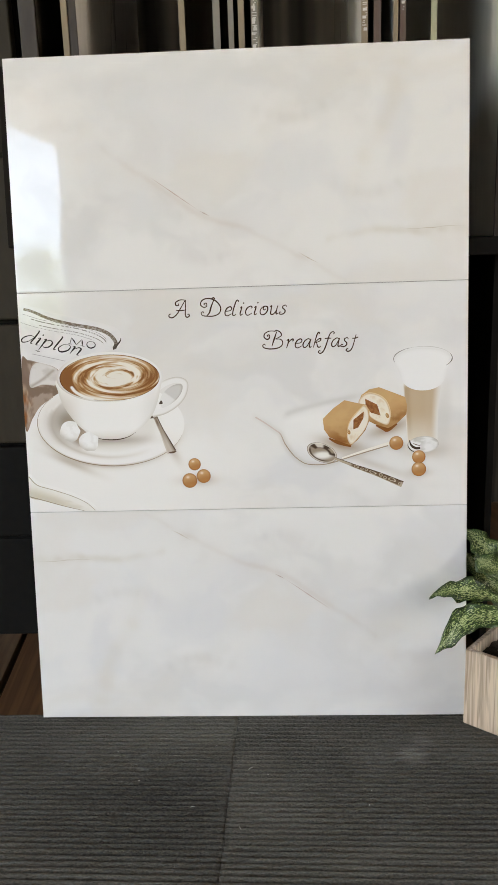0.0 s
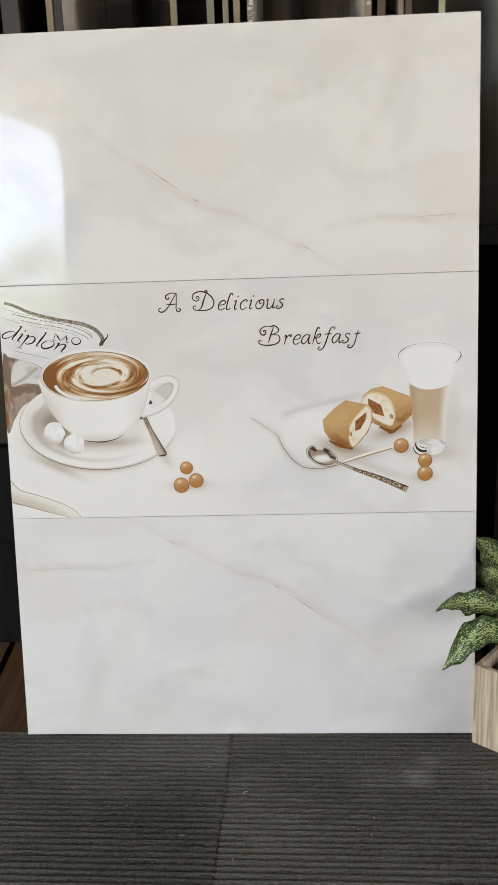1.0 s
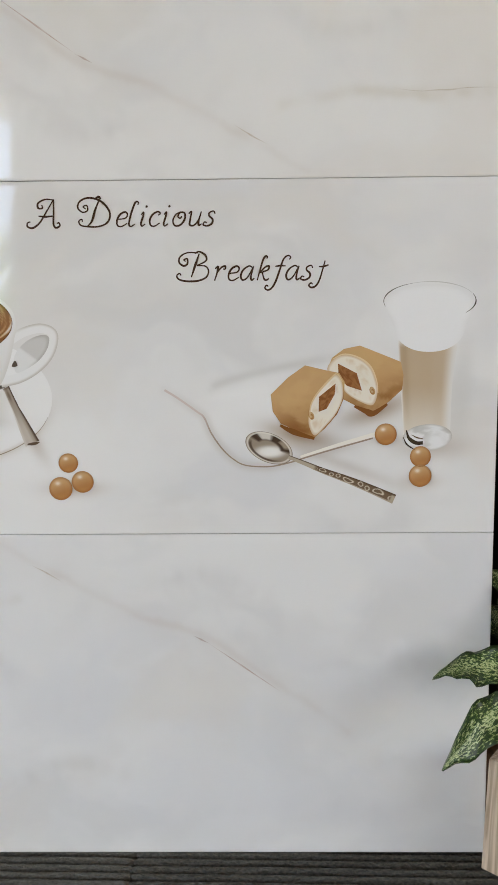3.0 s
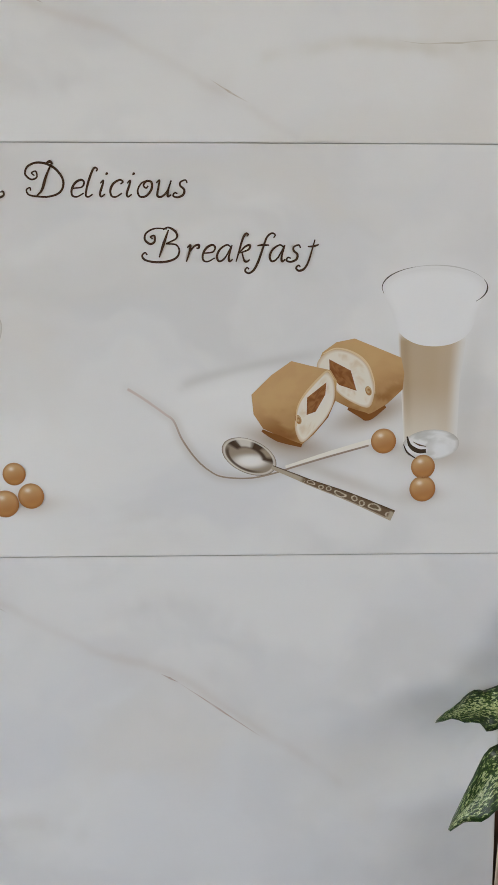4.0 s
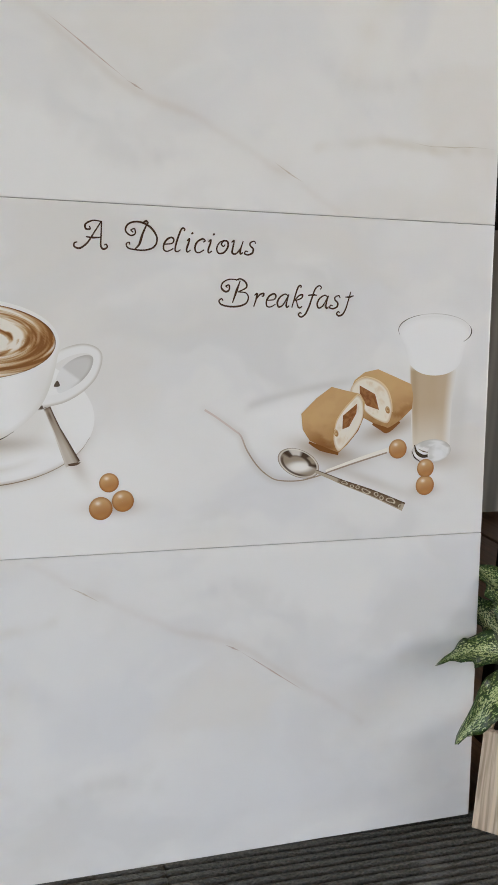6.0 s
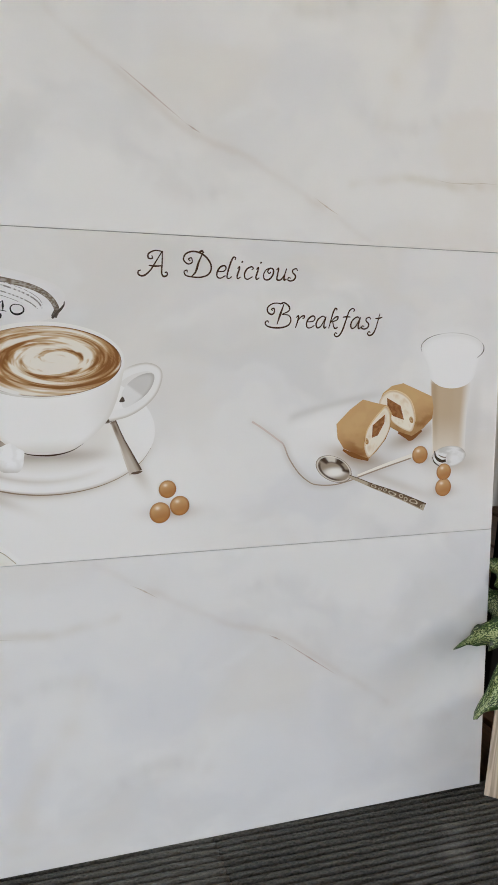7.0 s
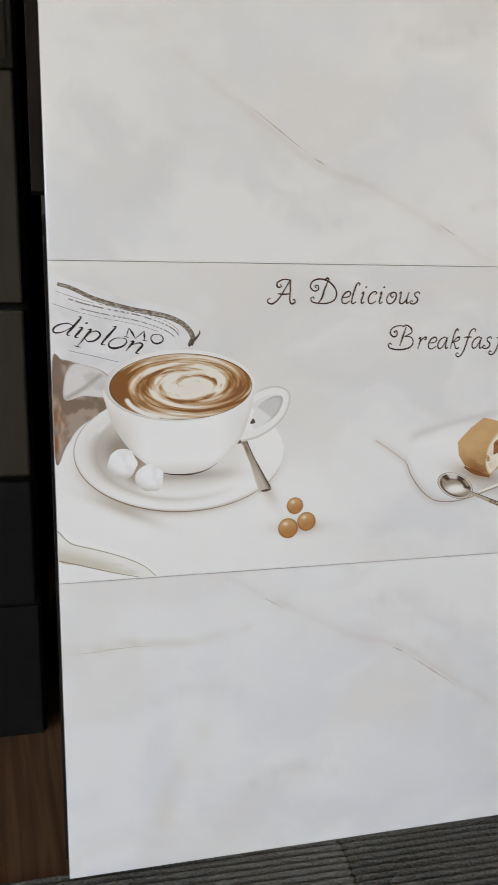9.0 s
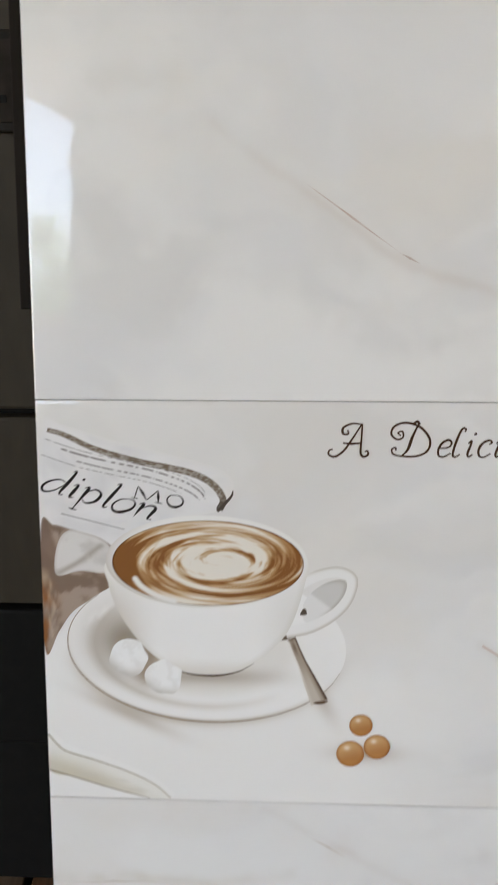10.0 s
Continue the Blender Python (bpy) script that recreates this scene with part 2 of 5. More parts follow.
def porch_arch():
    bm = bmesh.new()
    cx, half, spring, rise, top, x0, x1 = -2.6, 1.44, 2.24, 0.90, 3.7, -4.6, 0.6
    line = [(cx + half * math.cos(a), spring + rise * math.sin(a)) for a in np.linspace(0, math.pi, 33)]
    outline = [(x1, -0.15), (x1, top), (x0, top), (x0, -0.15), (cx - half, -0.15)] + line[::-1] + [(cx + half, -0.15)]
    vs = [bm.verts.new((x, -5.2, z)) for x, z in outline]
    made = bmesh.ops.triangle_fill(bm, use_beauty=True, edges=[bm.edges.new((vs[i], vs[(i + 1) % len(vs)])) for i in range(len(vs))])
    out = bmesh.ops.extrude_face_region(bm, geom=[g for g in made["geom"] if isinstance(g, bmesh.types.BMFace)])
    bmesh.ops.translate(bm, vec=(0, -0.3, 0), verts=[g for g in out["geom"] if isinstance(g, bmesh.types.BMVert)])
    bmesh.ops.recalc_face_normals(bm, faces=bm.faces)
    return tagged(part("porch_wall", bm, M_BEIGE), "beige rendered porch wall with a round arch", "wall", kind="structure")


porch_arch()
# Unseen slab, added to keep sky light off the arch wall.
tagged(part("shade_slab", box_bm(-4.6, 0.6, -5.5, -4.5, 3.71, 3.85), M_BEIGE), "unseen beige slab added to shade the porch wall", "roof", kind="structure")
# Invented low wall that blocks the sunlit ground from the tiles' reflection.
tagged(part("ground_blocker", box_bm(-3.95, -1.28, -5.42, -5.28, -0.15, 1.32, 0.01), M_DARK_WALL), "dark low wall added under the porch arch to block bright ground", "wall", kind="structure")


def tree(x, y, h, seed):
    rnd = random.Random(seed)
    t = empty("tree", pose(x, y, -0.15), "leafy green tree outside the shopfront", "tree", "trees outside")
    tube("trunk", [(0, 0, 0), (0.05, 0.03, h * 0.3), (0, 0.1, h * 0.6), (0.1, 0, h * 0.85)], [0.14, 0.11, 0.07, 0.02], M_BARK, t)
    for k in range(5):
        a = k * 1.3 + rnd.random()
        tube("limb", [(0, 0.05, h * (0.3 + 0.08 * k)), (0.5 * math.cos(a), 0.5 * math.sin(a), h * (0.45 + 0.08 * k)), (0.95 * math.cos(a), 0.95 * math.sin(a), h * (0.55 + 0.08 * k))], [0.06, 0.035, 0.012], M_BARK, t)
    verts, faces = [], []
    for c in range(60):
        a, r, z = rnd.uniform(0, math.tau), rnd.uniform(0, 1) ** 0.5, rnd.uniform(0.22, 1.0)
        wide = 1.5 * math.sin(math.pi * min(1, z * 0.85 + 0.12)) ** 0.6
        cx, cy, cz = wide * r * math.cos(a), wide * r * math.sin(a), z * h
        for _ in range(45):
            p = Vector((cx + rnd.gauss(0, 0.2), cy + rnd.gauss(0, 0.2), cz + rnd.gauss(0, 0.16)))
            q = Euler((rnd.uniform(0, 6.3), rnd.uniform(0, 6.3), rnd.uniform(0, 6.3))).to_matrix()
            i = len(verts)
            verts += [p + q @ Vector(v) for v in ((-0.09, 0, 0), (0, -0.035, 0.01), (0.09, 0, 0), (0, 0.035, 0.01))]
            faces.append((i, i + 1, i + 2, i + 3))
    me = bpy.data.meshes.new("crown")
    me.from_pydata(verts, [], faces)
    link("crown", me, M_LEAFAGE, t)


for k, (x, y, h) in enumerate(((-4.2, -14, 4.0), (-6.2, -15.5, 4.6), (-2.2, -15, 4.3), (-8.6, -14.5, 4.2), (-0.2, -16, 4.1), (-5.2, -12.5, 3.0), (-3.2, -12.8, 3.1))):
    tree(x, y, h, k)


# ---- the printed tiles ----
LEAN = 7.0
TW, TH = 0.600, 0.300
WHITE = np.array((0.815, 0.807, 0.793))


def value_noise(x, z, seed):
    """Smooth value noise over numpy arrays."""
    rs = np.random.RandomState(seed)
    g = rs.rand(64, 64)
    xi, zi = np.floor(x).astype(int), np.floor(z).astype(int)
    fx, fz = x - xi, z - zi
    fx, fz = fx * fx * (3 - 2 * fx), fz * fz * (3 - 2 * fz)
    v = lambda i, j: g[(xi + i) % 64, (zi + j) % 64]
    return (v(0, 0) * (1 - fx) + v(1, 0) * fx) * (1 - fz) + (v(0, 1) * (1 - fx) + v(1, 1) * fx) * fz


def fbm(x, z, seed, octaves=4):
    return sum(value_noise(x * 2 ** o + 7 * o, z * 2 ** o, seed + o) * 0.5 ** (o + 1) for o in range(octaves)) / (1 - 0.5 ** octaves)


def smooth(a, b, x):
    t = np.clip((x - a) / (b - a), 0, 1)
    return t * t * (3 - 2 * t)


def spline(points, n=12, closed=False):
    """Points along a Catmull-Rom curve."""
    p = [np.array(q, float) for q in points]
    ext = [p[-1]] + p + [p[0], p[1]] if closed else [2 * p[0] - p[1]] + p + [2 * p[-1] - p[-2]]
    out = []
    for i in range(1, len(ext) - 2):
        a, b, c, d = ext[i - 1:i + 3]
        for t in np.linspace(0, 1, n, endpoint=False):
            out.append(0.5 * (2 * b + (c - a) * t + (2 * a - 5 * b + 4 * c - d) * t * t + (3 * b - a - 3 * c + d) * t ** 3))
    return np.array(out if closed else out + [p[-1]])


def distance(x, z, points):
    """Distance in mm to a smooth line through the points, and the place along it, 0 to 1."""
    line = spline(points, 8)
    best, along = np.full(x.shape, 1e9), np.zeros(x.shape)
    for i in range(len(line) - 1):
        a, d = line[i], line[i + 1] - line[i]
        t = np.clip(((x - a[0]) * d[0] + (z - a[1]) * d[1]) / (d @ d + 1e-9), 0, 1)
        r = np.hypot(x - a[0] - t * d[0], z - a[1] - t * d[1])
        near = r < best
        best, along = np.where(near, r, best), np.where(near, (i + t) / (len(line) - 1), along)
    return best, along


def mixed(col, other, amount):
    return col + (np.array(other) - col) * np.asarray(amount)[..., None]


INK_DEPTH = 0.44


def sheet(name, X, Z, col, layer, parent, label="", wrap=False):
    """A flat printed sheet: a grid of places in mm of the tile, with its colours, a hair in front of the glaze."""
    col = np.asarray(col, float)
    col = col * (np.clip(col.max(-1, keepdims=True), 0, 0.8) / 0.8) ** (INK_DEPTH if layer > 0 else 0.15) * (col / col.max(-1, keepdims=True)) ** (0.6 if layer > 0 else 0.0)
    nu, nv = X.shape
    X, Z = np.clip(X, 0.4, 599.6), np.clip(Z, 0.5, 299.5)
    y = np.full(X.shape, -0.00020 - 0.00006 * layer)
    me = bpy.data.meshes.new(name)
    i = np.arange(nu * nv).reshape(nu, nv)
    if wrap:
        i = np.concatenate([i, i[:1]])
    quads = np.stack([i[:-1, :-1], i[1:, :-1], i[1:, 1:], i[:-1, 1:]], -1).reshape(-1, 4)
    co = np.stack([X / 1000, y, Z / 1000], -1).reshape(-1, 3)
    a, b, d = co[quads[len(quads) // 2][0]], co[quads[len(quads) // 2][1]], co[quads[len(quads) // 2][3]]
    if np.cross(b - a, d - a)[1] > 0:
        quads = quads[:, ::-1]
    me.from_pydata(co.tolist(), [], quads.tolist())
    at = me.color_attributes.new("Col", "FLOAT_COLOR", "POINT")
    rgba = np.ones((nu * nv, 4), np.float32)
    rgba[:, :3] = np.broadcast_to(col, (nu, nv, 3)).reshape(-1, 3)
    at.data.foreach_set("color", rgba.ravel())
    return link(name, me, M_GLAZE, parent, label)


def disc(name, c, rx, rz, turn, paint, layer, parent, nr=14, nt=48, label=""):
    """A printed ellipse; paint(r, a, x, z) gives its colours."""
    a = np.linspace(0, math.tau, nt, endpoint=False)[:, None]
    r = np.linspace(0.001, 1, nr)[None, :]
    u, v = rx * r * np.cos(a), rz * r * np.sin(a)
    ct, st = math.cos(radians(turn)), math.sin(radians(turn))
    X, Z = c[0] + ct * u - st * v, c[1] + st * u + ct * v
    return sheet(name, X, Z, paint(r + 0 * a, a + 0 * r, X, Z), layer, parent, label, True)


def patch(name, outline, paint, layer, parent, centre=None, nr=12, n=10, label="", sharp=False):
    """A printed area inside a closed outline."""
    line = spline(outline, n, True) if not sharp else np.concatenate([np.linspace(p, q, n, endpoint=False) for p, q in zip(np.array(outline, float), np.roll(np.array(outline, float), -1, 0))])
    c = np.array(centre if centre is not None else line.mean(0), float)
    r = np.linspace(0.001, 1, nr)[None, :, None]
    P = c + (line[:, None, :] - c) * r
    X, Z = P[..., 0], P[..., 1]
    return sheet(name, X, Z, paint(np.broadcast_to(r[..., 0], X.shape), X, Z), layer, parent, label, True)


def ribbon(name, points, w0, w1, paint, layer, parent, n=10, across=5, label="", mid=None):
    """A printed stroke along a line; its width goes from w0 to w1 (mid between them)."""
    line = spline(points, n)
    d = np.gradient(line, axis=0)
    d /= np.linalg.norm(d, axis=1)[:, None] + 1e-9
    nrm = np.stack([-d[:, 1], d[:, 0]], 1)
    s = np.linspace(0, 1, len(line))
    w = np.interp(s, (0, 1) if mid is None else (0, 0.5, 1), (w0, w1) if mid is None else (w0, mid, w1))
    v = np.linspace(-0.5, 0.5, across)
    P = line[:, None, :] + nrm[:, None, :] * (w[:, None] * v[None, :])[..., None]
    S, V = np.meshgrid(s, v, indexing="ij")
    return sheet(name, P[..., 0], P[..., 1], paint(S, V, P[..., 0], P[..., 1]), layer, parent, label)


def flat(*rgb):
    return lambda *a: np.broadcast_to(np.array(rgb), a[0].shape + (3,))


def marble(x, z, seed):
    """White marble with soft grey and cream clouds."""
    col = np.broadcast_to(WHITE, x.shape + (3,)).copy()
    wx, wz = x / 120 + 1.2 * fbm(x / 90, z / 90, seed + 20), z / 75 + 1.2 * fbm(x / 80, z / 80, seed + 30)
    col = mixed(col, (0.69, 0.682, 0.675), 0.6 * smooth(0.48, 0.76, fbm(wx, wz, seed)))
    col = mixed(col, (0.745, 0.745, 0.755), 0.7 * smooth(0.45, 0.75, fbm(wx * 0.8 + 9, wz * 0.8, seed + 5)))
    return mixed(col, (0.76, 0.725, 0.68), 0.55 * smooth(0.50, 0.76, fbm(wx * 0.7, wz * 0.7 + 5, seed + 11)))


VEIN_LONG = ((128, 186), (155, 165), (186, 144), (225, 116), (264, 92), (318, 74), (376, 44), (402, 29), (440, 8))
VEIN_SHORT = ((420, 60), (470, 70), (505, 70), (538, 67), (570, 70), (600, 69))
VEIN_FAINT = ((520, 300), (512, 262), (498, 212), (470, 170), (452, 120))


def plain_face(x, z):
    col = marble(x, z, 91)
    for line, tone, width, strength in ((VEIN_LONG, (0.62, 0.53, 0.47), 3.5, 0.28), (VEIN_LONG, (0.66, 0.61, 0.57), 16, 0.22), (VEIN_SHORT, (0.62, 0.56, 0.46), 5, 0.36), (VEIN_FAINT, (0.68, 0.60, 0.48), 11, 0.20),
                                        (((60, 40), (110, 90), (130, 150)), (0.66, 0.66, 0.66), 12, 0.2), (((330, 225), (385, 215), (440, 240)), (0.64, 0.62, 0.59), 8, 0.32), (((430, 130), (480, 118), (540, 140)), (0.64, 0.62, 0.60), 9, 0.25), (((200, 60), (250, 40), (300, 44)), (0.65, 0.63, 0.62), 10, 0.28), (((20, 240), (90, 262), (180, 250)), (0.67, 0.66, 0.66), 14, 0.25),
                                        (((300, 130), (350, 152), (420, 160)), (0.68, 0.68, 0.69), 12, 0.15)):
        d, s = distance(x + 5 * fbm(x / 15, z / 15, 40), z + 5 * fbm(x / 15, z / 15, 44), line)
        col = mixed(col, tone, strength * np.exp(-(d / width) ** 2) * (0.4 + 0.9 * value_noise(s * 14, s * 0, 8)) * np.sin(np.pi * np.clip(s, 0.05, 0.95)) ** 0.5)
    return col


def soft(col, x, z, cx, cz, rx, rz, tone, strength, turn=0.0, power=2.0):
    ct, st = math.cos(radians(turn)), math.sin(radians(turn))
    u, v = ((x - cx) * ct + (z - cz) * st) / rx, ((z - cz) * ct - (x - cx) * st) / rz
    return mixed(col, tone, strength * np.exp(-(u * u + v * v) ** (power / 2)))


def decor_face(x, z):
    """The middle tile's ground: marble, table cloth and the soft shade printed round the crockery."""
    col = marble(x, z, 17)
    warm = (0.52, 0.44, 0.35)
    # cloth at the table's edge
    col = mixed(col, (0.875, 0.865, 0.845), 0.9 * smooth(150, 118, z + 0.12 * x) * smooth(360, 190, x))
    ring = np.hypot((x - 118) / 101, (z - 121) / 58)
    col = mixed(col, warm, 0.80 * np.exp(-np.clip((ring - 0.99) / 0.055, 0, 9) ** 1.3) * np.clip(-(z - 121) / 58, 0, 1) ** 0.8)
    col = soft(col, x, z, 62, 68, 34, 5, (0.46, 0.36, 0.26), 0.55, -24)
    # plate under the cakes: a pale field with a grey upper rim
    d, s = distance(x, z, ((356, 126), (364, 131), (397, 140), (430, 147), (457, 152)))
    col = mixed(col, (0.60, 0.585, 0.56), 0.75 * np.exp(-(d / 4.0) ** 2) * np.sin(np.pi * np.clip(s, 0.03, 0.97)) ** 0.5)
    d, s = distance(x, z, ((358, 118), (380, 122), (405, 126)))
    col = mixed(col, (0.86, 0.855, 0.84), 0.9 * np.exp(-(d / 4.0) ** 2) * np.sin(np.pi * np.clip(s, 0.03, 0.97)) ** 0.5)
    col = soft(col, x, z, 405, 108, 57, 31, (0.87, 0.865, 0.852), 0.9, 8, 4)
    d, s = distance(x, z, ((316, 125.9), (327, 119), (343, 107.5), (349.5, 102), (355.5, 88.5), (365.5, 74), (376, 64.6), (386, 60.2), (405, 59.2), (422, 62.4), (438.5, 67.5), (464, 75), (494, 83.3)))
    col = mixed(col, (0.50, 0.44, 0.38), 0.35 * np.exp(-((d - 1) / 3.5) ** 2) * np.sin(np.pi * np.clip(s, 0.04, 0.96)) ** 0.6)
    # shade at the foot of cakes, balls, glass, spoon
    for cx, cz, rx, rz, k, turn in ((432, 86, 30, 9, 0.95, -14), (496, 107, 26, 9, 0.9, 18), (470, 60, 52, 5, 0.28, -21), (535, 46, 14, 6, 0.5, 0), (506, 82, 12, 5, 0.5, 0),
                                   (545, 76, 30, 9, 0.4, 0), (236, 41, 24, 7, 0.5, 0), (200, 86, 22, 6, 0.45, -60)):
        col = soft(col, x, z, cx, cz, rx, rz, (0.42, 0.30, 0.20), k, turn)
    # milk glass: pale fill fading into the ground
    col = soft(col, x, z, 541, 188, 38, 31, (0.85, 0.85, 0.85), 0.95, 0, 5)
    col = soft(col, x, z, 568, 118, 10, 48, (0.66, 0.64, 0.61), 0.5, -4, 3)
    return col


def build_tile(name, row, paint, label, category, group="", flip=False):
    base = Vector((0, math.sin(radians(LEAN)), math.cos(radians(LEAN)))) * (row * TH)
    t = empty(name, pose(base.x, base.y, base.z, -LEAN, 0, 0), label, category, group)
    gap = 0.00018
    part("tile_body", box_bm(0, TW, 0.0004, 0.009, gap, TH - gap, 0.0006), M_TILE_EDGE, t, "pale fired ceramic edge")
    rim = (0.5, 0.8, 1.1, 1.5, 1.9, 2.4, 3.0, 3.7, 4.4)
    xs = np.concatenate([rim, np.linspace(5.0, 595.0, 394), 600 - np.array(rim[::-1])])
    zs = np.concatenate([rim, np.linspace(5.0, 295.0, 194), 300 - np.array(rim[::-1])])
    X, Z = np.meshgrid(xs, zs, indexing="ij")
    col = paint(600 - X, 300 - Z) if flip else paint(X, Z)
    face = sheet("glazed_face", X, Z, col, -2, t, "glossy white marble glaze")
    co = np.empty(X.size * 3)
    face.data.vertices.foreach_get("co", co)
    edge = np.minimum(np.minimum(X, 600 - X), np.minimum(Z, 300 - Z)).ravel()
    co[1::3] += 0.0004 * np.clip(1 - edge / 2.6, 0, 1) ** 2
    top = (300 - Z).ravel()
    co[1::3] = np.maximum(co[1::3], -0.00008 + 0.0006 * np.clip(1 - top / 4.4, 0, 1) ** 2)
    face.data.vertices.foreach_set("co", co)
    face.data.polygons.foreach_set("use_smooth", [True] * len(face.data.polygons))
    return t


top_tile = build_tile("wall_tile", 2, plain_face, "glossy white marble wall tile with thin tan veins", "wall tile", "stacked marble tiles")
low_tile = build_tile("wall_tile", 0, plain_face, "glossy white marble wall tile standing on the carpet", "wall tile", "stacked marble tiles", True)
decor = build_tile("decor_tile", 1, decor_face, "glossy white tile printed with a coffee breakfast scene", "wall tile")


def veins(tile, flip):
    for line, n0, n1, width, tone in ((VEIN_LONG, 15, 33, 2.0, (0.49, 0.32, 0.25)), (VEIN_LONG, 48, 60, 1.9, (0.54, 0.42, 0.31)), (VEIN_SHORT, 16, 41, 1.5, (0.55, 0.46, 0.34)), (VEIN_LONG, 29, 34, 2.2, (0.44, 0.29, 0.22))):
        pts = spline(line, 8)[n0:n1:3]
        wob = np.array([[fbm(np.array(p[0] / 9), np.array(p[1] / 9), 60), fbm(np.array(p[0] / 9), np.array(p[1] / 9), 70)] for p in pts]) * 3 - 1.5
        pts = pts + wob
        if flip:
            pts = np.array((600, 300)) - pts

        def paint(s, v, x, z, tone=tone):
            fade = np.sin(np.pi * np.clip(s, 0, 1)) ** 0.7 * (1 - (2 * v) ** 2) * (0.45 + 0.7 * value_noise(s * 12, v * 3 + 5, 9))
            return mixed(np.broadcast_to(WHITE * 0.955, s.shape + (3,)), tone, np.clip(0.92 * fade, 0, 1))

        ribbon("vein", pts, 0.25, 0.25, paint, 0, tile, 8, 5, mid=width)


veins(top_tile, False)
veins(low_tile, True)


# ---- printed coffee cup, newspaper, sugar ----

def newspaper():
    def page(r, x, z):
        col = np.broadcast_to(np.array((0.80, 0.795, 0.795)), x.shape + (3,))
        col = mixed(col, (0.68, 0.675, 0.68), 0.5 * smooth(0.35, 0.8, fbm(x / 22, z / 14, 5)))
        return mixed(col, (0.79, 0.78, 0.77), smooth(0.9, 1.0, r))

    p = patch("printed_newspaper", ((1, 283), (23, 281.5), (52, 272.5), (92, 263), (126, 253.5), (137, 245.5), (138, 237), (131, 224), (100, 214), (60, 196), (30, 204), (1, 212)), page, 1, decor, (60, 236), 10, 8, "folded grey newspaper printed on the glaze")

    def band(s, v, x, z):
        col = np.broadcast_to(np.array((0.30, 0.25, 0.21)), s.shape + (3,))
        dots = smooth(0.45, 0.6, value_noise(s * 130, v * 5, 3))
        col = mixed(col, (0.56, 0.54, 0.51), 0.75 * dots * (np.abs(v) < 0.34))
        return mixed(col, (0.12, 0.11, 0.10), smooth(0.75, 1.0, s) * 0.7)

    ribbon("border_band", ((8, 279), (20, 275.5), (42, 265.5), (72, 257), (106, 250), (123, 242), (131, 231), (128.5, 223)), 3.2, 5.0, band, 2, p, 16, 7, "brown-grey ornamental border", mid=4.6)
    ribbon("fold_shadow", ((138, 237), (137, 233), (131, 226), (127, 222)), 0.6, 2.2, flat(0.17, 0.145, 0.13), 3, p, 6, 3, mid=2.2)
    for off, a, b, w in ((-8, 0.10, 0.93, 1.3), (-13, 0.18, 0.88, 1.0), (-16.5, 0.02, 0.7, 0.5), (-5.2, 0.02, 0.95, 0.5)):
        base = spline(((7, 278), (31, 270), (57, 264), (82, 259), (106, 251), (118, 243), (122, 234)), 8)
        seg = base[int(a * (len(base) - 1)):int(b * (len(base) - 1)) + 1:4] + np.array((off * 0.25, off))
        words = lambda s, v, x, z: mixed(np.broadcast_to(np.array((0.74, 0.735, 0.735)), s.shape + (3,)), (0.40, 0.385, 0.38), smooth(0.35, 0.5, value_noise(s * 90, s * 0 + 2, 12)))
        ribbon("text_line", seg, w, w, words, 3, p, 14, 3)
    ribbon("text_line", ((16, 219), (41, 213), (61, 208)), 0.7, 0.7, flat(0.5, 0.49, 0.49), 3, p, 6, 3)

    def photo(r, x, z):
        n = fbm(x / 13 + 0.8 * fbm(x / 6, z / 6, 12), z / 13, 31, 5)
        col = mixed(np.broadcast_to(np.array((0.34, 0.27, 0.225)), x.shape + (3,)), (0.49, 0.415, 0.365), smooth(0.40, 0.58, n))
        col = mixed(col, (0.33, 0.255, 0.215), 0.85 * smooth(16, 11, x + 0.35 * (z - 190)) * smooth(172, 182, z))
        col = mixed(col, (0.40, 0.21, 0.10), 0.85 * smooth(178, 160, z + 0.6 * x) * smooth(16, 3, x) * smooth(0.30, 0.55, fbm(x / 9, z / 9, 3)))
        d, _ = distance(x, z, ((1, 172), (7, 170), (5, 158), (9, 150), (5, 140), (7, 128)))
        col = mixed(col, (0.66, 0.56, 0.46), 0.6 * np.exp(-(d / 0.9) ** 2))
        return mixed(col, (0.66, 0.64, 0.62), 0.5 * smooth(0.96, 1, r) * smooth(196, 205, z))

    f = patch("press_photo", ((0.9, 209), (10, 211), (22, 208), (46, 200), (56, 186), (50, 166), (24, 148), (12, 132), (0.9, 117)), photo, 2, p, (20, 174), 22, 12, "brown and grey press photograph")

    def sheet_white(r, x, z):
        col = mixed(np.broadcast_to(np.array((0.74, 0.725, 0.71)), x.shape + (3,)), (0.62, 0.60, 0.58), 0.7 * smooth(0.4, 0.7, fbm(x / 12, z / 8, 77)))
        d, _ = distance(x, z, ((14, 176), (28, 184), (44, 196)))
        col = mixed(col, (0.50, 0.46, 0.42), 0.8 * np.exp(-(d / 2.0) ** 2))
        return mixed(col, (0.45, 0.38, 0.33), 0.25 * smooth(0.9, 1.0, r))

    patch("photo_highlight", ((12, 195), (20, 206.5), (34, 204.5), (48, 198), (54, 186), (47, 176), (28, 177), (11, 174)), sheet_white, 3, f, (31, 190), 10, 8, "pale grey field in the photograph")
    return p


paper = newspaper()


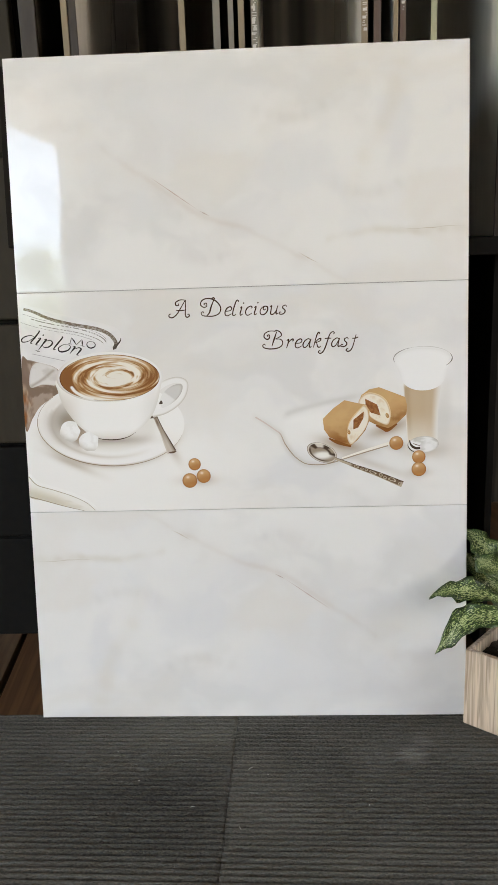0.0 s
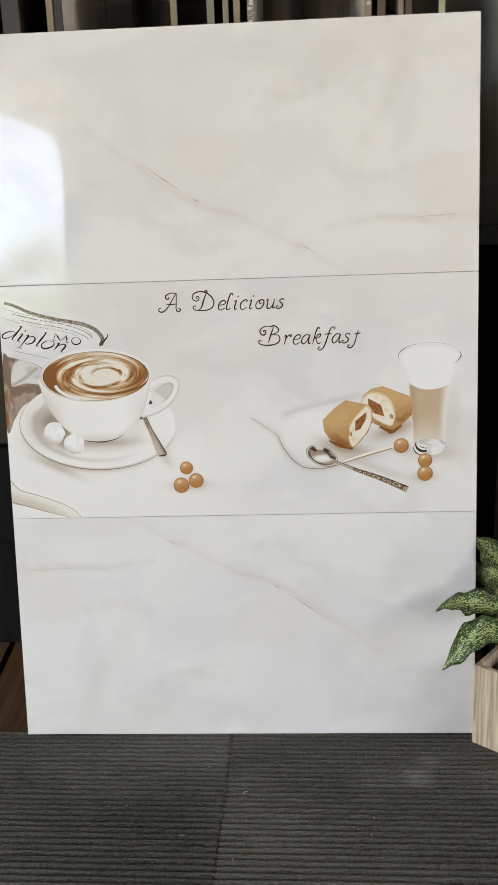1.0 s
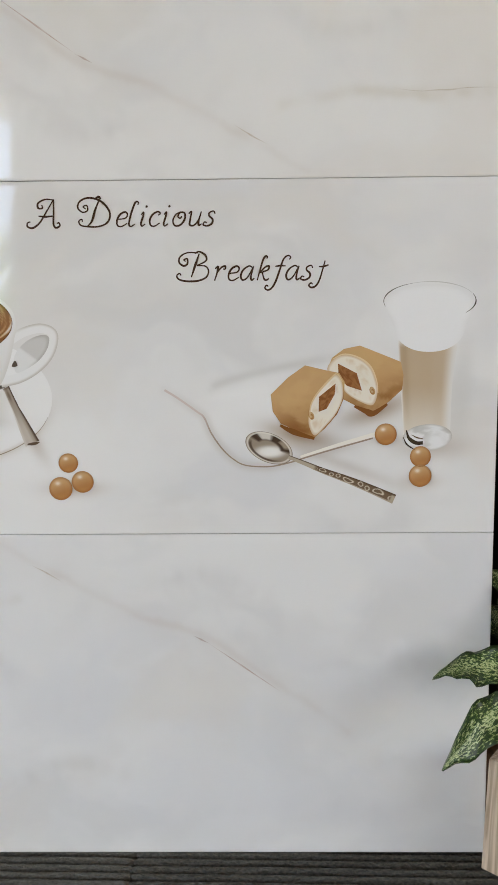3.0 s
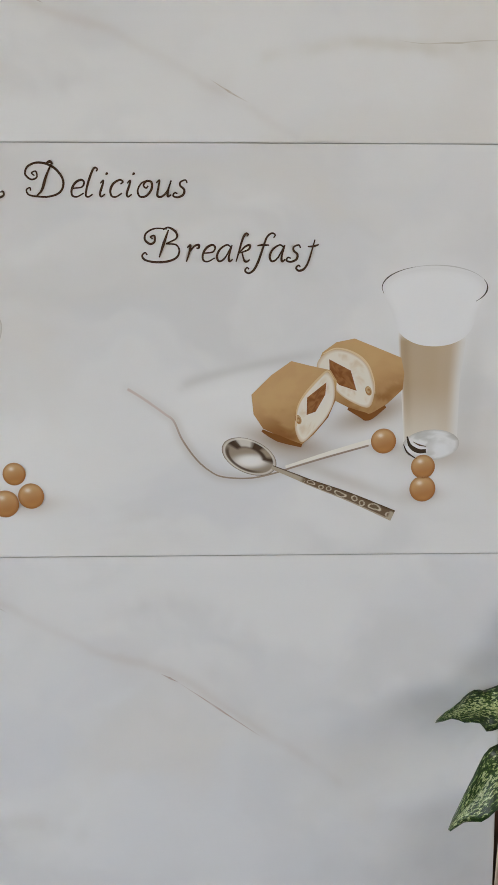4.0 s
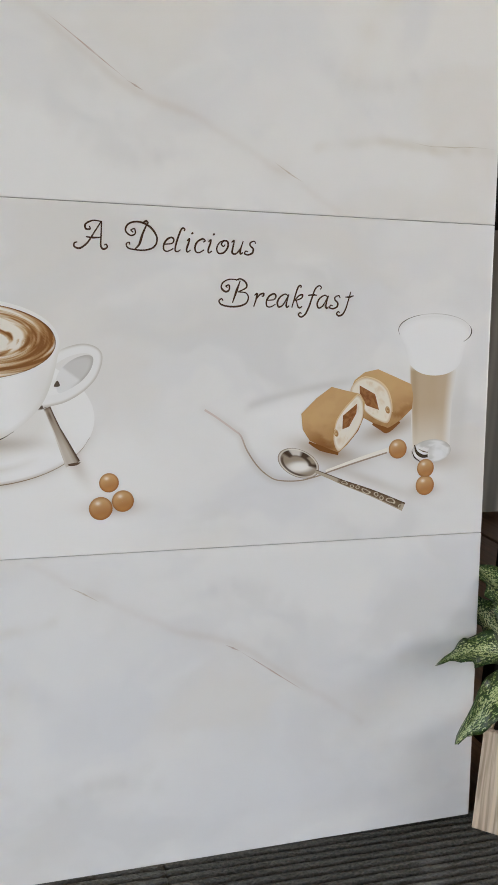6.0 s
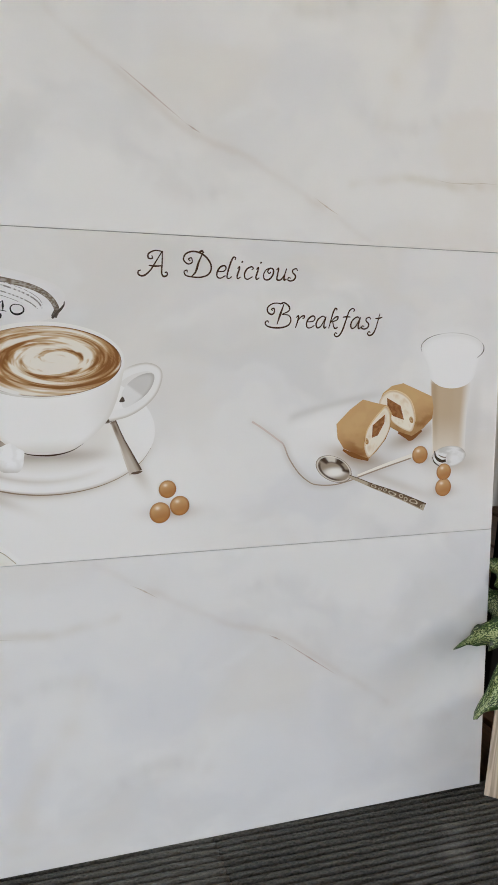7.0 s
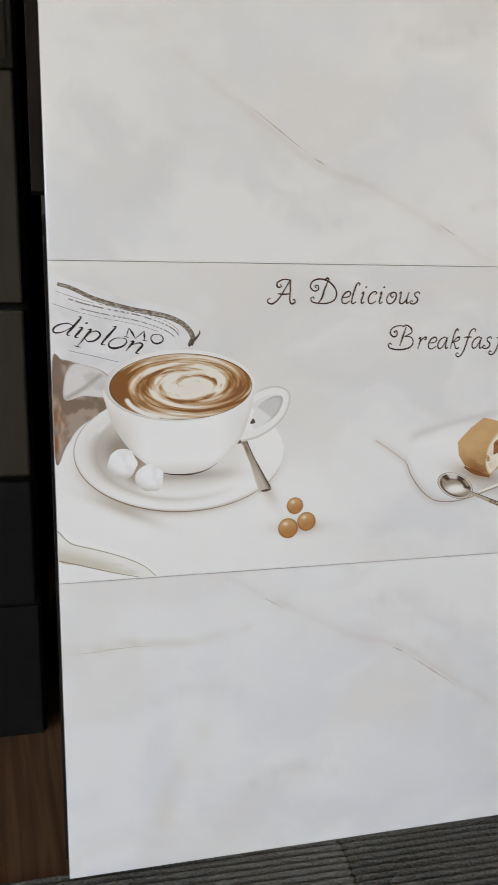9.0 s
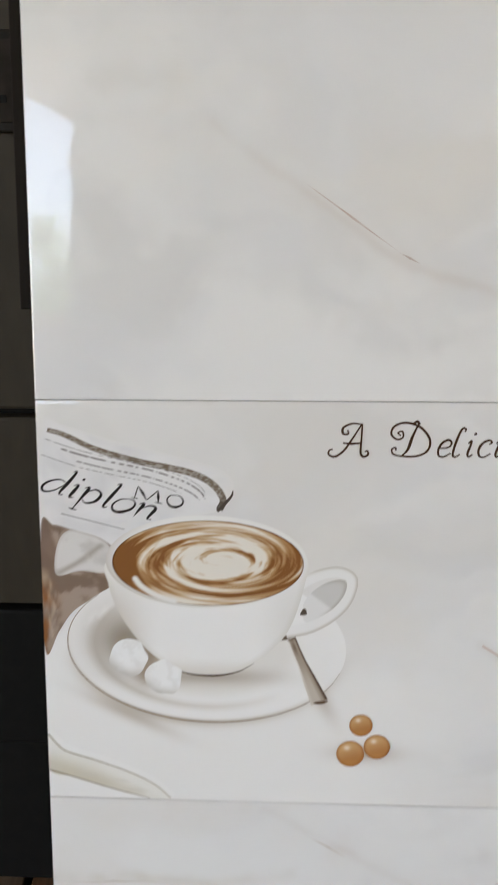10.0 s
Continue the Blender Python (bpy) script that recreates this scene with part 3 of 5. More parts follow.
def saucer():
    def paint(r, a, x, z):
        col = np.broadcast_to(np.array((0.80, 0.785, 0.76)), r.shape + (3,))
        col = mixed(col, (0.88, 0.875, 0.865), smooth(0.55, 0.75, r))
        col = mixed(col, (0.60, 0.555, 0.50), 0.6 * np.exp(-((r - 0.80) / 0.045) ** 2) * np.clip(np.cos(a - 3.9), 0, 1) ** 0.7)
        col = mixed(col, (0.52, 0.46, 0.39), 0.7 * smooth(0.955, 1.0, r) * np.clip(-np.sin(a + 0.25), 0, 1) ** 1.2)
        col = mixed(col, (0.40, 0.35, 0.295), 0.9 * np.exp(-(((x - 60) / 26) ** 2 + ((z - 126) / 24) ** 2)))
        col = mixed(col, (0.50, 0.45, 0.40), 0.8 * np.exp(-(((x - 118) / 48) ** 2 + ((z - 99) / 6) ** 2)))
        for cx, cz in ((79, 117), (75, 101)):
            col = mixed(col, (0.40, 0.31, 0.23), 0.7 * np.exp(-(((x - cx) / 8) ** 2 + ((z - cz) / 11) ** 2)))
        return mixed(col, (0.88, 0.875, 0.86), 0.9 * np.exp(-(((x - 42) / 9) ** 2 + ((z - 146 - 0.8 * (x - 42)) / 2.5) ** 2)))

    s = disc("printed_saucer", (118.3, 121.5), 101.2, 57.6, -1.5, paint, 4, decor, 26, 72, "white porcelain saucer printed on the glaze")
    ribbon("rim_edge", [(118.3 + 100.6 * math.cos(a), 120.9 + 57.4 * math.sin(a) - 0.026 * 100.6 * math.cos(a)) for a in np.linspace(math.radians(140), math.radians(345), 19)], 0.3, 0.2, flat(0.40, 0.33, 0.26), 5, s, 6, 3, mid=1.3)


saucer()


def cup():
    def paint(r, x, z):
        col = np.broadcast_to(np.array((0.885, 0.88, 0.87)), x.shape + (3,))
        col = mixed(col, (0.54, 0.48, 0.42), 0.85 * smooth(86, 46, x) * smooth(190, 118, z))
        col = mixed(col, (0.70, 0.685, 0.66), 0.6 * smooth(150, 188, x) * smooth(190, 140, z))
        col = mixed(col, (0.66, 0.63, 0.58), 0.5 * smooth(114, 102, z))
        return mixed(col, (0.70, 0.68, 0.64), 0.5 * smooth(0.96, 1, r))

    c = patch("printed_cup", ((47.2, 184), (48.5, 168), (53.2, 152), (61.5, 136.5), (74, 120.3), (89.3, 107.8), (102.4, 101.8), (115.6, 99.8), (129, 100.2), (142.7, 103.6), (156.5, 112), (167.6, 121.8), (177, 133.5), (184, 150), (189.4, 171), (190.8, 188), (165, 210), (119, 217), (70, 208)), paint, 7, decor, (118, 165), 16, 8, "white porcelain coffee cup printed on the glaze")
    ribbon("foot_line", ((88, 108.5), (102, 101.8), (116, 99.7), (130, 100.2), (143, 103.6), (153, 109.5)), 0.2, 0.2, flat(0.14, 0.10, 0.075), 8, c, 8, 3, mid=1.6)

    def handle(s, v, x, z):
        col = np.broadcast_to(np.array((0.855, 0.85, 0.84)), s.shape + (3,))
        return mixed(col, (0.60, 0.565, 0.52), 0.8 * smooth(0.15, 0.5, v) * smooth(0.1, 0.3, s))

    ribbon("handle", ((180, 163), (187, 170), (199, 176.5), (213, 179), (222.5, 173.5), (219, 158.5), (208.5, 146.5), (193, 137.5), (176, 133.5)), 8, 9, handle, 6.5, c, 10, 9, mid=8)
    patch("handle_opening", ((188, 148), (189, 156.5), (196, 165.5), (205.5, 171.5), (215, 173.5), (219, 170), (216, 160), (206.5, 149.5), (191, 141.5)), lambda r, x, z: mixed(mixed(np.broadcast_to(np.array((0.69, 0.68, 0.665)), x.shape + (3,)), (0.80, 0.795, 0.785), smooth(1.5, -1.5, z - 161 + 0.75 * (x - 196))), (0.50, 0.475, 0.44), 0.6 * smooth(0.75, 1.0, r) * smooth(196, 212, x)), 7.2, c)
    patch("handle_shadow", ((168, 128.5), (178, 132), (188, 133.5), (181, 129.5), (174, 127)), lambda r, x, z: mixed(np.broadcast_to(np.array((0.22, 0.18, 0.15)), x.shape + (3,)), (0.70, 0.68, 0.65), smooth(0.5, 1.0, r)), 6.2, c, n=6, nr=6)
    patch("handle_gap", ((186, 147), (189, 152), (191, 147.5)), flat(0.20, 0.165, 0.14), 10, c, n=4, nr=4)

    def rim(r, a, x, z):
        col = np.broadcast_to(np.array((0.84, 0.835, 0.82)), r.shape + (3,))
        return mixed(col, (0.55, 0.51, 0.46), 0.6 * np.clip(np.cos(a - 3.5), 0, 1) * smooth(0.975, 1, r))

    disc("rim", (119, 185), 71.9, 34, 0, rim, 9, c, 10, 80)

    def coffee(r, a, x, z):
        """Milk drawn round into the coffee: noise in coordinates that are twisted more towards the middle."""
        u, v = (x - 128) / 68, (z - 185.5) / 31.4
        rs, th = np.hypot(u, v), np.arctan2(v, u)
        tw = th + 7.5 * np.clip(1.05 - rs, 0, 1.2) ** 1.15
        px, pz = rs * np.cos(tw), rs * np.sin(tw)
        big = fbm(px * 2.1 + 5.3, pz * 2.1 + 3.7, 61, 3)
        mid = fbm(px * 4.6 + 11, pz * 4.6 + 2, 71, 3)
        ct, st = np.cos(tw), np.sin(tw)
        line = fbm(rs * 15 + 1.6 * ct + 1.5 * big + 7, 1.7 * st + 9, 81, 3)
        thin = fbm(rs * 38 + 2.2 * ct + 3 * mid + 3, 2.4 * st + 5, 83, 2)
        milk = 1.00 - 0.50 * rs + 1.35 * (big - 0.5) + 0.65 * (mid - 0.5) + 1.0 * (line - 0.5) * smooth(0.15, 0.45, rs) + 0.65 * (thin - 0.5) * smooth(0.2, 0.5, rs)
        milk = milk + 0.30 * smooth(0.5, 0.95, r) * np.clip(np.sin(a - 0.35), 0, 1) ** 1.2
        milk = milk - 0.85 * smooth(0.62, 0.85, r) * np.clip(np.cos(a - 3.3), 0, 1) ** 4 - 0.32 * smooth(0.5, 0.9, r) * np.clip(np.cos(a + 0.3), 0, 1) ** 2
        milk = milk + 0.45 * smooth(0.80, 0.95, r) * np.clip(np.cos(a - 4.55), 0, 1) ** 5 + 0.04 * smooth(0.34, 0.12, rs)
        arm = np.cos(th + 17.0 * rs + 2.2 * (big - 0.5))
        milk = milk - 0.66 * smooth(0.62, 0.97, arm) * smooth(0.02, 0.10, rs) * smooth(0.75, 0.5, rs) * smooth(0.25, 0.55, mid + 0.1)
        milk = milk - 0.30 * smooth(0.4, 1.0, np.cos(2 * th + 30 * rs + 3 * (mid - 0.5))) * smooth(0.05, 0.15, rs) * smooth(0.7, 0.4, rs)
        col = mixed(np.broadcast_to(np.array((0.37, 0.21, 0.105)), r.shape + (3,)), (0.52, 0.345, 0.205), smooth(0.02, 0.30, milk))
        col = mixed(col, (0.67, 0.545, 0.41), smooth(0.28, 0.52, milk))
        col = mixed(col, (0.82, 0.79, 0.74), smooth(0.48, 0.92, milk))
        col = mixed(col, (0.13, 0.055, 0.025), 0.65 * smooth(0.975, 1.0, r))
        d, _ = distance(x, z, ((68, 172), (73, 166), (83, 160), (96, 155.5)))
        return mixed(col, (0.83, 0.82, 0.80), smooth(2.8, 1.2, d))

    disc("coffee", (120, 184), 68.3, 31.4, 0, coffee, 10, c, 90, 260, "brown coffee with a swirl of milk foam")


cup()


def sugar_lump(cx, cz, r, seed):
    rs = np.random.RandomState(seed)
    pts = [(cx + r * k * math.cos(a), cz + r * k * math.sin(a)) for a, k in zip(np.linspace(0, math.tau, 13, endpoint=False), rs.uniform(0.84, 1.05, 13))]
    paint = lambda q, x, z: mixed(mixed(np.broadcast_to(np.array((0.895, 0.895, 0.89)), x.shape + (3,)), (0.58, 0.55, 0.51), 0.75 * smooth(cz + 0.2 * r, cz - r, z + 0.4 * (x - cx)) * smooth(0.3, 1.0, q)), (0.76, 0.75, 0.735), 0.4 * smooth(0.45, 0.65, fbm(x / 4, z / 4, seed)))
    patch("printed_sugar_lump", pts, paint, 11, decor, (cx, cz), 10, 5, "white sugar lump printed on the glaze")


sugar_lump(62.3, 112.6, 15.2, 2)
sugar_lump(87.5, 97.2, 14.2, 5)


def steel(s, v, x, z):
    col = np.broadcast_to(np.array((0.50, 0.44, 0.385)), s.shape + (3,))
    col = mixed(col, (0.80, 0.78, 0.75), smooth(-0.30, -0.44, v))
    col = mixed(col, (0.66, 0.615, 0.565), 0.8 * smooth(0.45, 0.85, s) * smooth(0.25, 0.0, v))
    col = mixed(col, (0.17, 0.12, 0.09), smooth(0.28, 0.40, v) * 0.9)
    return mixed(col, (0.22, 0.165, 0.125), 0.8 * smooth(0.16, 0.05, s) + 0.7 * np.exp(-(((s - 0.25) / 0.12) ** 2 + ((v + 0.05) / 0.2) ** 2)))


ribbon("printed_teaspoon", ((179, 132), (184, 119), (192, 101), (201, 80.5)), 6, 13, steel, 6, decor, 10, 13, "steel teaspoon handle printed on the saucer", mid=7)
patch("printed_teaspoon_end", ((196.5, 80.3), (201, 81.6), (207.3, 82), (204, 79.6), (199, 79)), flat(0.24, 0.18, 0.14), 7, decor, n=5, nr=4, label="dark worn end of the printed teaspoon")


def caramel_ball(cx, cz, r):
    def paint(q, a, x, z):
        col = mixed(np.broadcast_to(np.array((0.56, 0.335, 0.175)), q.shape + (3,)), (0.68, 0.49, 0.31), smooth(-0.6, 0.8, (z - cz) / r - 0.3 * (x - cx) / r))
        col = mixed(col, (0.33, 0.145, 0.055), 0.4 * smooth(0.72, 1, q))
        col = mixed(col, (0.62, 0.38, 0.19), 0.5 * np.exp(-(((x - cx) / (0.5 * r)) ** 2 + ((z - cz + 0.7 * r) / (0.25 * r)) ** 2)))
        return mixed(col, (0.84, 0.78, 0.70), np.exp(-(((x - cx + 0.25 * r) / (0.22 * r)) ** 2 + ((z - cz - 0.45 * r) / (0.16 * r)) ** 2)))

    ob = disc("printed_caramel_ball", (cx, cz), r, r, 0, paint, 6, decor, 10, 32, "round brown caramel ball printed on the glaze")
    tagged(ob, group="printed caramel balls")


for cx, cz, r in ((231.3, 63.4, 8.5), (243.2, 46.8, 9.6), (224, 41, 10.2), (505, 86.6, 9.4), (535, 67.2, 9.0), (535, 50.4, 9.8)):
    caramel_ball(cx, cz, r)


def napkin():
    def shade(r, x, z):
        low, up = 22.7 - 0.29 * x, 43 - 0.30 * x - 0.0018 * x * x
        v = (z - low) / np.maximum(up - low, 4)
        col = np.broadcast_to(np.array((0.84, 0.83, 0.80)), x.shape + (3,))
        col = mixed(col, (0.66, 0.62, 0.53), 0.8 * smooth(1.0, 0.15, v) * smooth(96, 30, x))
        return mixed(col, (0.70, 0.675, 0.62), 0.5 * smooth(0.45, 0.6, fbm(x / 30, z / 5, 14)) * (v < 0.7))

    p = patch("printed_napkin", ((0.9, 51), (8.2, 42), (15.6, 37), (35.7, 31), (61, 22), (79.4, 12.7), (91.4, 2), (76, 1.5), (50, 8), (20, 17), (0.9, 22.5)), shade, 2, decor, (36, 27), 12, 8, "cream linen napkin fold printed on the glaze")
    ribbon("fold_line", ((0.9, 51), (8.2, 42), (15.6, 37), (35.7, 31), (61, 22), (79.4, 12.7), (91.4, 2)), 1.3, 0.7, flat(0.55, 0.51, 0.44), 4, p, 8, 3)
    ribbon("fold_line", ((0.9, 22.5), (20, 17), (50, 8), (76, 1.5)), 1.4, 0.5, flat(0.46, 0.41, 0.34), 3, p, 8, 3)
    ribbon("fold_line", ((0.9, 54), (9, 45.5), (17, 40), (37, 34), (62, 25), (81, 15.5), (94, 4)), 5.0, 3.0, flat(0.885, 0.88, 0.865), 3, p, 8, 3)


napkin()


# ---- printed cakes, spoon, glass ----
def cake(outline, face, core, roll, layer, shade_x):
    lo = min(q[1] for q in outline)
    body = lambda r, x, z: mixed(mixed(np.broadcast_to(np.array((0.66, 0.48, 0.30)), x.shape + (3,)), (0.40, 0.225, 0.105), smooth(lo + 36, lo + 4, z - 0.35 * (x - shade_x))), (0.70, 0.53, 0.33), 0.5 * smooth(0.4, 0.7, fbm(x / 14, z / 10, 6)))
    c = patch("printed_cake", outline, body, layer, decor, None, 14, 6, "caramel-coated cream cake slice printed on the glaze", True)
    cream = lambda r, x, z: mixed(np.broadcast_to(np.array((0.84, 0.80, 0.73)), x.shape + (3,)), (0.62, 0.45, 0.27), 0.7 * smooth(0.88, 0.99, r) + 0.35 * smooth(0.5, 0.75, fbm(x / 6, z / 6, 4)) * (r < 0.84))
    f = patch("cream_filling", face, cream, layer + 1, c, None, 10, 6, "pale cream filling")
    crumb = lambda r, x, z: mixed(np.broadcast_to(np.array((0.36, 0.185, 0.09)), x.shape + (3,)), (0.47, 0.27, 0.14), smooth(0.35, 0.65, fbm(x / 2.5, z / 2.5, 9)))
    patch("sponge_core", core, crumb, layer + 2, c, None, 6, 5, "brown sponge core", True)
    disc("caramel_curl", roll, 2.3, 3.6, 20, lambda r, a, x, z: mixed(np.broadcast_to(np.array((0.50, 0.31, 0.16)), r.shape + (3,)), (0.66, 0.52, 0.36), 0.5 + 0.5 * np.cos(7 * r + a)), layer + 2, c, 8, 20)
    tagged(c, group="printed cakes")
    return c


two = cake(((454.7, 142), (458.8, 152.2), (469, 159.6), (482.4, 162.3), (500.6, 155), (517, 148.3), (519.5, 137), (518.5, 125), (507.7, 114.8), (494, 105), (480.3, 110.7), (468.4, 117), (466, 130)),
           ((455, 141.5), (459.6, 150.6), (469.2, 154.6), (481.7, 151.4), (491.5, 143.5), (496.4, 131.5), (497.6, 122), (493.6, 111.8), (482.3, 115), (470.8, 122.5), (466, 131)),
           ((463.8, 147.3), (479.8, 139), (484.3, 124.1), (471.6, 128.3), (464.4, 135.8)), (493.2, 124), 5, 500)
one = cake(((406.7, 121.4), (421.5, 135.8), (436, 146), (450.6, 142.4), (465, 139.3), (469.6, 131.6), (468.8, 117), (463.5, 104.5), (453, 92), (443.7, 84), (430, 89.5), (415.4, 96.3), (408.3, 107)),
           ((444, 86), (439, 96.3), (440.4, 110.9), (445.7, 121.3), (456.9, 133.7), (462.6, 138), (467.4, 131.6), (468, 118.3), (462.5, 105), (452.5, 93)),
           ((447.8, 119.2), (461.9, 130.4), (461.2, 121.2), (454.2, 108.8), (447.5, 106.3)), (441.4, 103), 8, 425)
ribbon("caramel_glaze_line", ((440.2, 98), (440.6, 111), (446, 121.6), (457, 134), (463, 138.6), (467.8, 132)), 0.5, 0.5, flat(0.76, 0.63, 0.45), 11.5, one, 8, 3, mid=1.6)
ribbon("caramel_glaze_line", ((459, 151), (469, 155.2), (481.8, 152), (491.8, 144), (496.8, 132), (498, 122)), 0.5, 0.5, flat(0.78, 0.66, 0.49), 8.5, two, 8, 3, mid=1.6)
ribbon("caramel_foot", ((414.6, 95), (422, 91), (432, 87), (444, 83.4)), 2.0, 2.5, flat(0.35, 0.185, 0.08), 11, one, 6, 3, mid=5)
ribbon("caramel_foot", ((478, 111), (488, 106.5), (494.5, 104.8), (506, 112.5)), 2.0, 2.0, flat(0.36, 0.19, 0.085), 8, two, 6, 3, mid=6)


def plate_line():
    pts = ((316, 125.9), (327, 119), (343, 107.5), (349.5, 102), (355.5, 88.5), (365.5, 74), (376, 64.6), (386, 60.2), (405, 59.2), (422, 62.4), (438.5, 67.5), (464, 75), (494, 83.3))
    tone = lambda s, v, x, z: mixed(np.broadcast_to(np.array((0.46, 0.39, 0.33)), s.shape + (3,)), (0.715, 0.645, 0.615), smooth(0.42, 0.16, s) * 0.97)
    ribbon("printed_plate_rim", pts, 2.0, 1.4, tone, 3, decor, 12, 3, "fine brown rim of a square white plate", mid=1.1)
    ribbon("printed_plate_edge", ((432, 67.5), (464, 77.5), (496, 86.5)), 2.0, 4.0, flat(0.86, 0.84, 0.79), 2, decor, 10, 3, "pale edge of a square white plate")


plate_line()


def spoon():
    def bowl(r, a, x, z):
        col = mixed(np.broadcast_to(np.array((0.44, 0.38, 0.32)), r.shape + (3,)), (0.86, 0.85, 0.83), np.exp(-(((x - 406) / 13) ** 2 + ((z - 72) / 5.2) ** 2) ** 2))
        top = smooth(0.40, 0.55, r) * smooth(0.10, 0.35, np.sin(a)) * smooth(0.95, 0.90, r)
        col = mixed(col, (0.14, 0.10, 0.075), 0.95 * top)
        col = mixed(col, (0.80, 0.77, 0.72), 0.85 * smooth(0.90, 0.97, np.cos(a - 2.05)) * smooth(0.45, 0.6, r))
        col = mixed(col, (0.58, 0.51, 0.43), 0.7 * smooth(0.93, 0.98, np.cos(a - 0.85)) * smooth(0.6, 0.7, r))
        col = mixed(col, (0.15, 0.11, 0.085), 0.85 * smooth(0.10, 0.02, np.abs(r - 0.80)) * smooth(0.2, -0.3, np.sin(a)) * smooth(0.9, 0.2, np.cos(a)))
        col = mixed(col, (0.80, 0.77, 0.72), 0.8 * smooth(0.05, 0.02, np.abs(r - 0.92)))
        return mixed(col, (0.20, 0.155, 0.12), 0.85 * smooth(0.95, 0.99, r))

    p = disc("printed_spoon", (405, 75.5), 21.5, 12.5, -24, bowl, 6, decor, 22, 56, "steel dessert spoon with an ornate handle printed on the glaze")

    def arm(s, v, x, z):
        col = mixed(np.broadcast_to(np.array((0.55, 0.49, 0.41)), s.shape + (3,)), (0.17, 0.12, 0.08), 0.9 * smooth(0.22, 0.40, v))
        ring = np.abs(np.hypot(((s * 15.0 + 0.25 * np.sin(s * 31)) % 1 - 0.5) * 1.1, (v + 0.10 * np.sin(s * 47)) * 1.35) - 0.32)
        col = mixed(col, (0.24, 0.17, 0.12), 0.85 * smooth(0.36, 0.44, s) * smooth(0.985, 0.97, s) * (np.abs(v) < 0.36))
        return mixed(col, (0.74, 0.68, 0.58), 0.9 * smooth(0.085, 0.03, ring) * smooth(0.40, 0.46, s) * smooth(0.99, 0.96, s))

    ribbon("handle", ((422, 67.5), (438, 61), (451, 55.5), (480, 44.5), (513, 30)), 3.2, 8.6, arm, 7, p, 60, 13, mid=4.8)


spoon()


def milk_glass():
    def drink(s, v, x, z):
        col = mixed(np.broadcast_to(np.array((0.615, 0.515, 0.405)), s.shape + (3,)), (0.76, 0.71, 0.64), smooth(0.45, 1.0, s))
        col = mixed(col, (0.66, 0.57, 0.47), 0.25 * smooth(0.30, 0.7, value_noise(v * 5 + 20, s * 0.6, 5)))
        col = mixed(col, (0.52, 0.42, 0.31), 0.55 * np.exp(-((v + 0.40) / 0.07) ** 2) * smooth(1.0, 0.5, s))
        col = mixed(col, (0.84, 0.83, 0.81), smooth(-0.465, -0.49, v))
        col = mixed(col, WHITE * 0.97, 0.95 * smooth(0.26, 0.5, v))
        return mixed(col, (0.845, 0.845, 0.84), smooth(0.10, 0.0, s))

    g = ribbon("printed_milk_glass", ((539.5, 168), (539, 140), (539.3, 115), (540, 86)), 51, 40, drink, 4, decor, 14, 25, "tall glass of milky coffee printed on the glaze", mid=43.5)
    patch("milk_foam", ((502.5, 198), (509, 182), (515, 167), (526, 159), (541, 156.5), (556, 159), (567, 167), (573, 182), (578.5, 198), (566, 209), (541, 213), (515, 209)), lambda r, x, z: mixed(np.broadcast_to(np.array((0.875, 0.875, 0.875)), x.shape + (3,)), (0.80, 0.797, 0.793), 0.9 * smooth(0.86, 1.0, r) * smooth(150, 185, z)), 5, g, (541, 185), 12, 8, "white milk foam")

    def foot(r, a, x, z):
        col = mixed(np.broadcast_to(np.array((0.82, 0.82, 0.815)), r.shape + (3,)), (0.60, 0.59, 0.57), 0.8 * smooth(0.45, 0.7, fbm(x / 9, z / 5, 15)))
        col = mixed(col, (0.55, 0.52, 0.48), 0.7 * smooth(0.86, 1.0, r))
        return mixed(col, (0.84, 0.84, 0.84), np.exp(-(((x - 548) / 9) ** 2 + ((z - 82) / 5) ** 2)))

    disc("glass_foot", (540.5, 83.5), 21.3, 11.5, 4, foot, 5, g, 14, 40, "clear glass foot")
    ribbon("dark_reflection", ((522.5, 90), (525, 83), (531, 79), (537, 79)), 1.0, 3.0, flat(0.13, 0.10, 0.075), 6, g, 6, 3, mid=3.4)
    ribbon("dark_reflection", ((520, 84), (523, 78), (530, 73)), 0.6, 0.6, flat(0.13, 0.10, 0.075), 6, g, 6, 3, mid=1.4)
    ribbon("dark_reflection", ((527, 86), (532, 83.5), (537, 82.5)), 0.4, 0.6, flat(0.25, 0.19, 0.14), 7, g, 6, 3, mid=1.2)
    arc = lambda a0, a1: [(540.5 + 38.6 * math.cos(a), 199 + 16 * math.sin(a)) for a in np.linspace(radians(a0), radians(a1), 7)]
    ribbon("rim_line", arc(112, 195), 0.2, 0.3, flat(0.22, 0.20, 0.19), 6, g, 6, 3, mid=0.9)
    ribbon("rim_line", arc(112, 24), 0.3, 0.3, flat(0.66, 0.65, 0.64), 6, g, 6, 3, mid=0.8)
    ribbon("rim_line", arc(22, -38), 0.3, 0.3, flat(0.16, 0.145, 0.135), 6, g, 6, 3, mid=1.2)


milk_glass()

# ---- lettering ----
INK = (0.150, 0.102, 0.076)
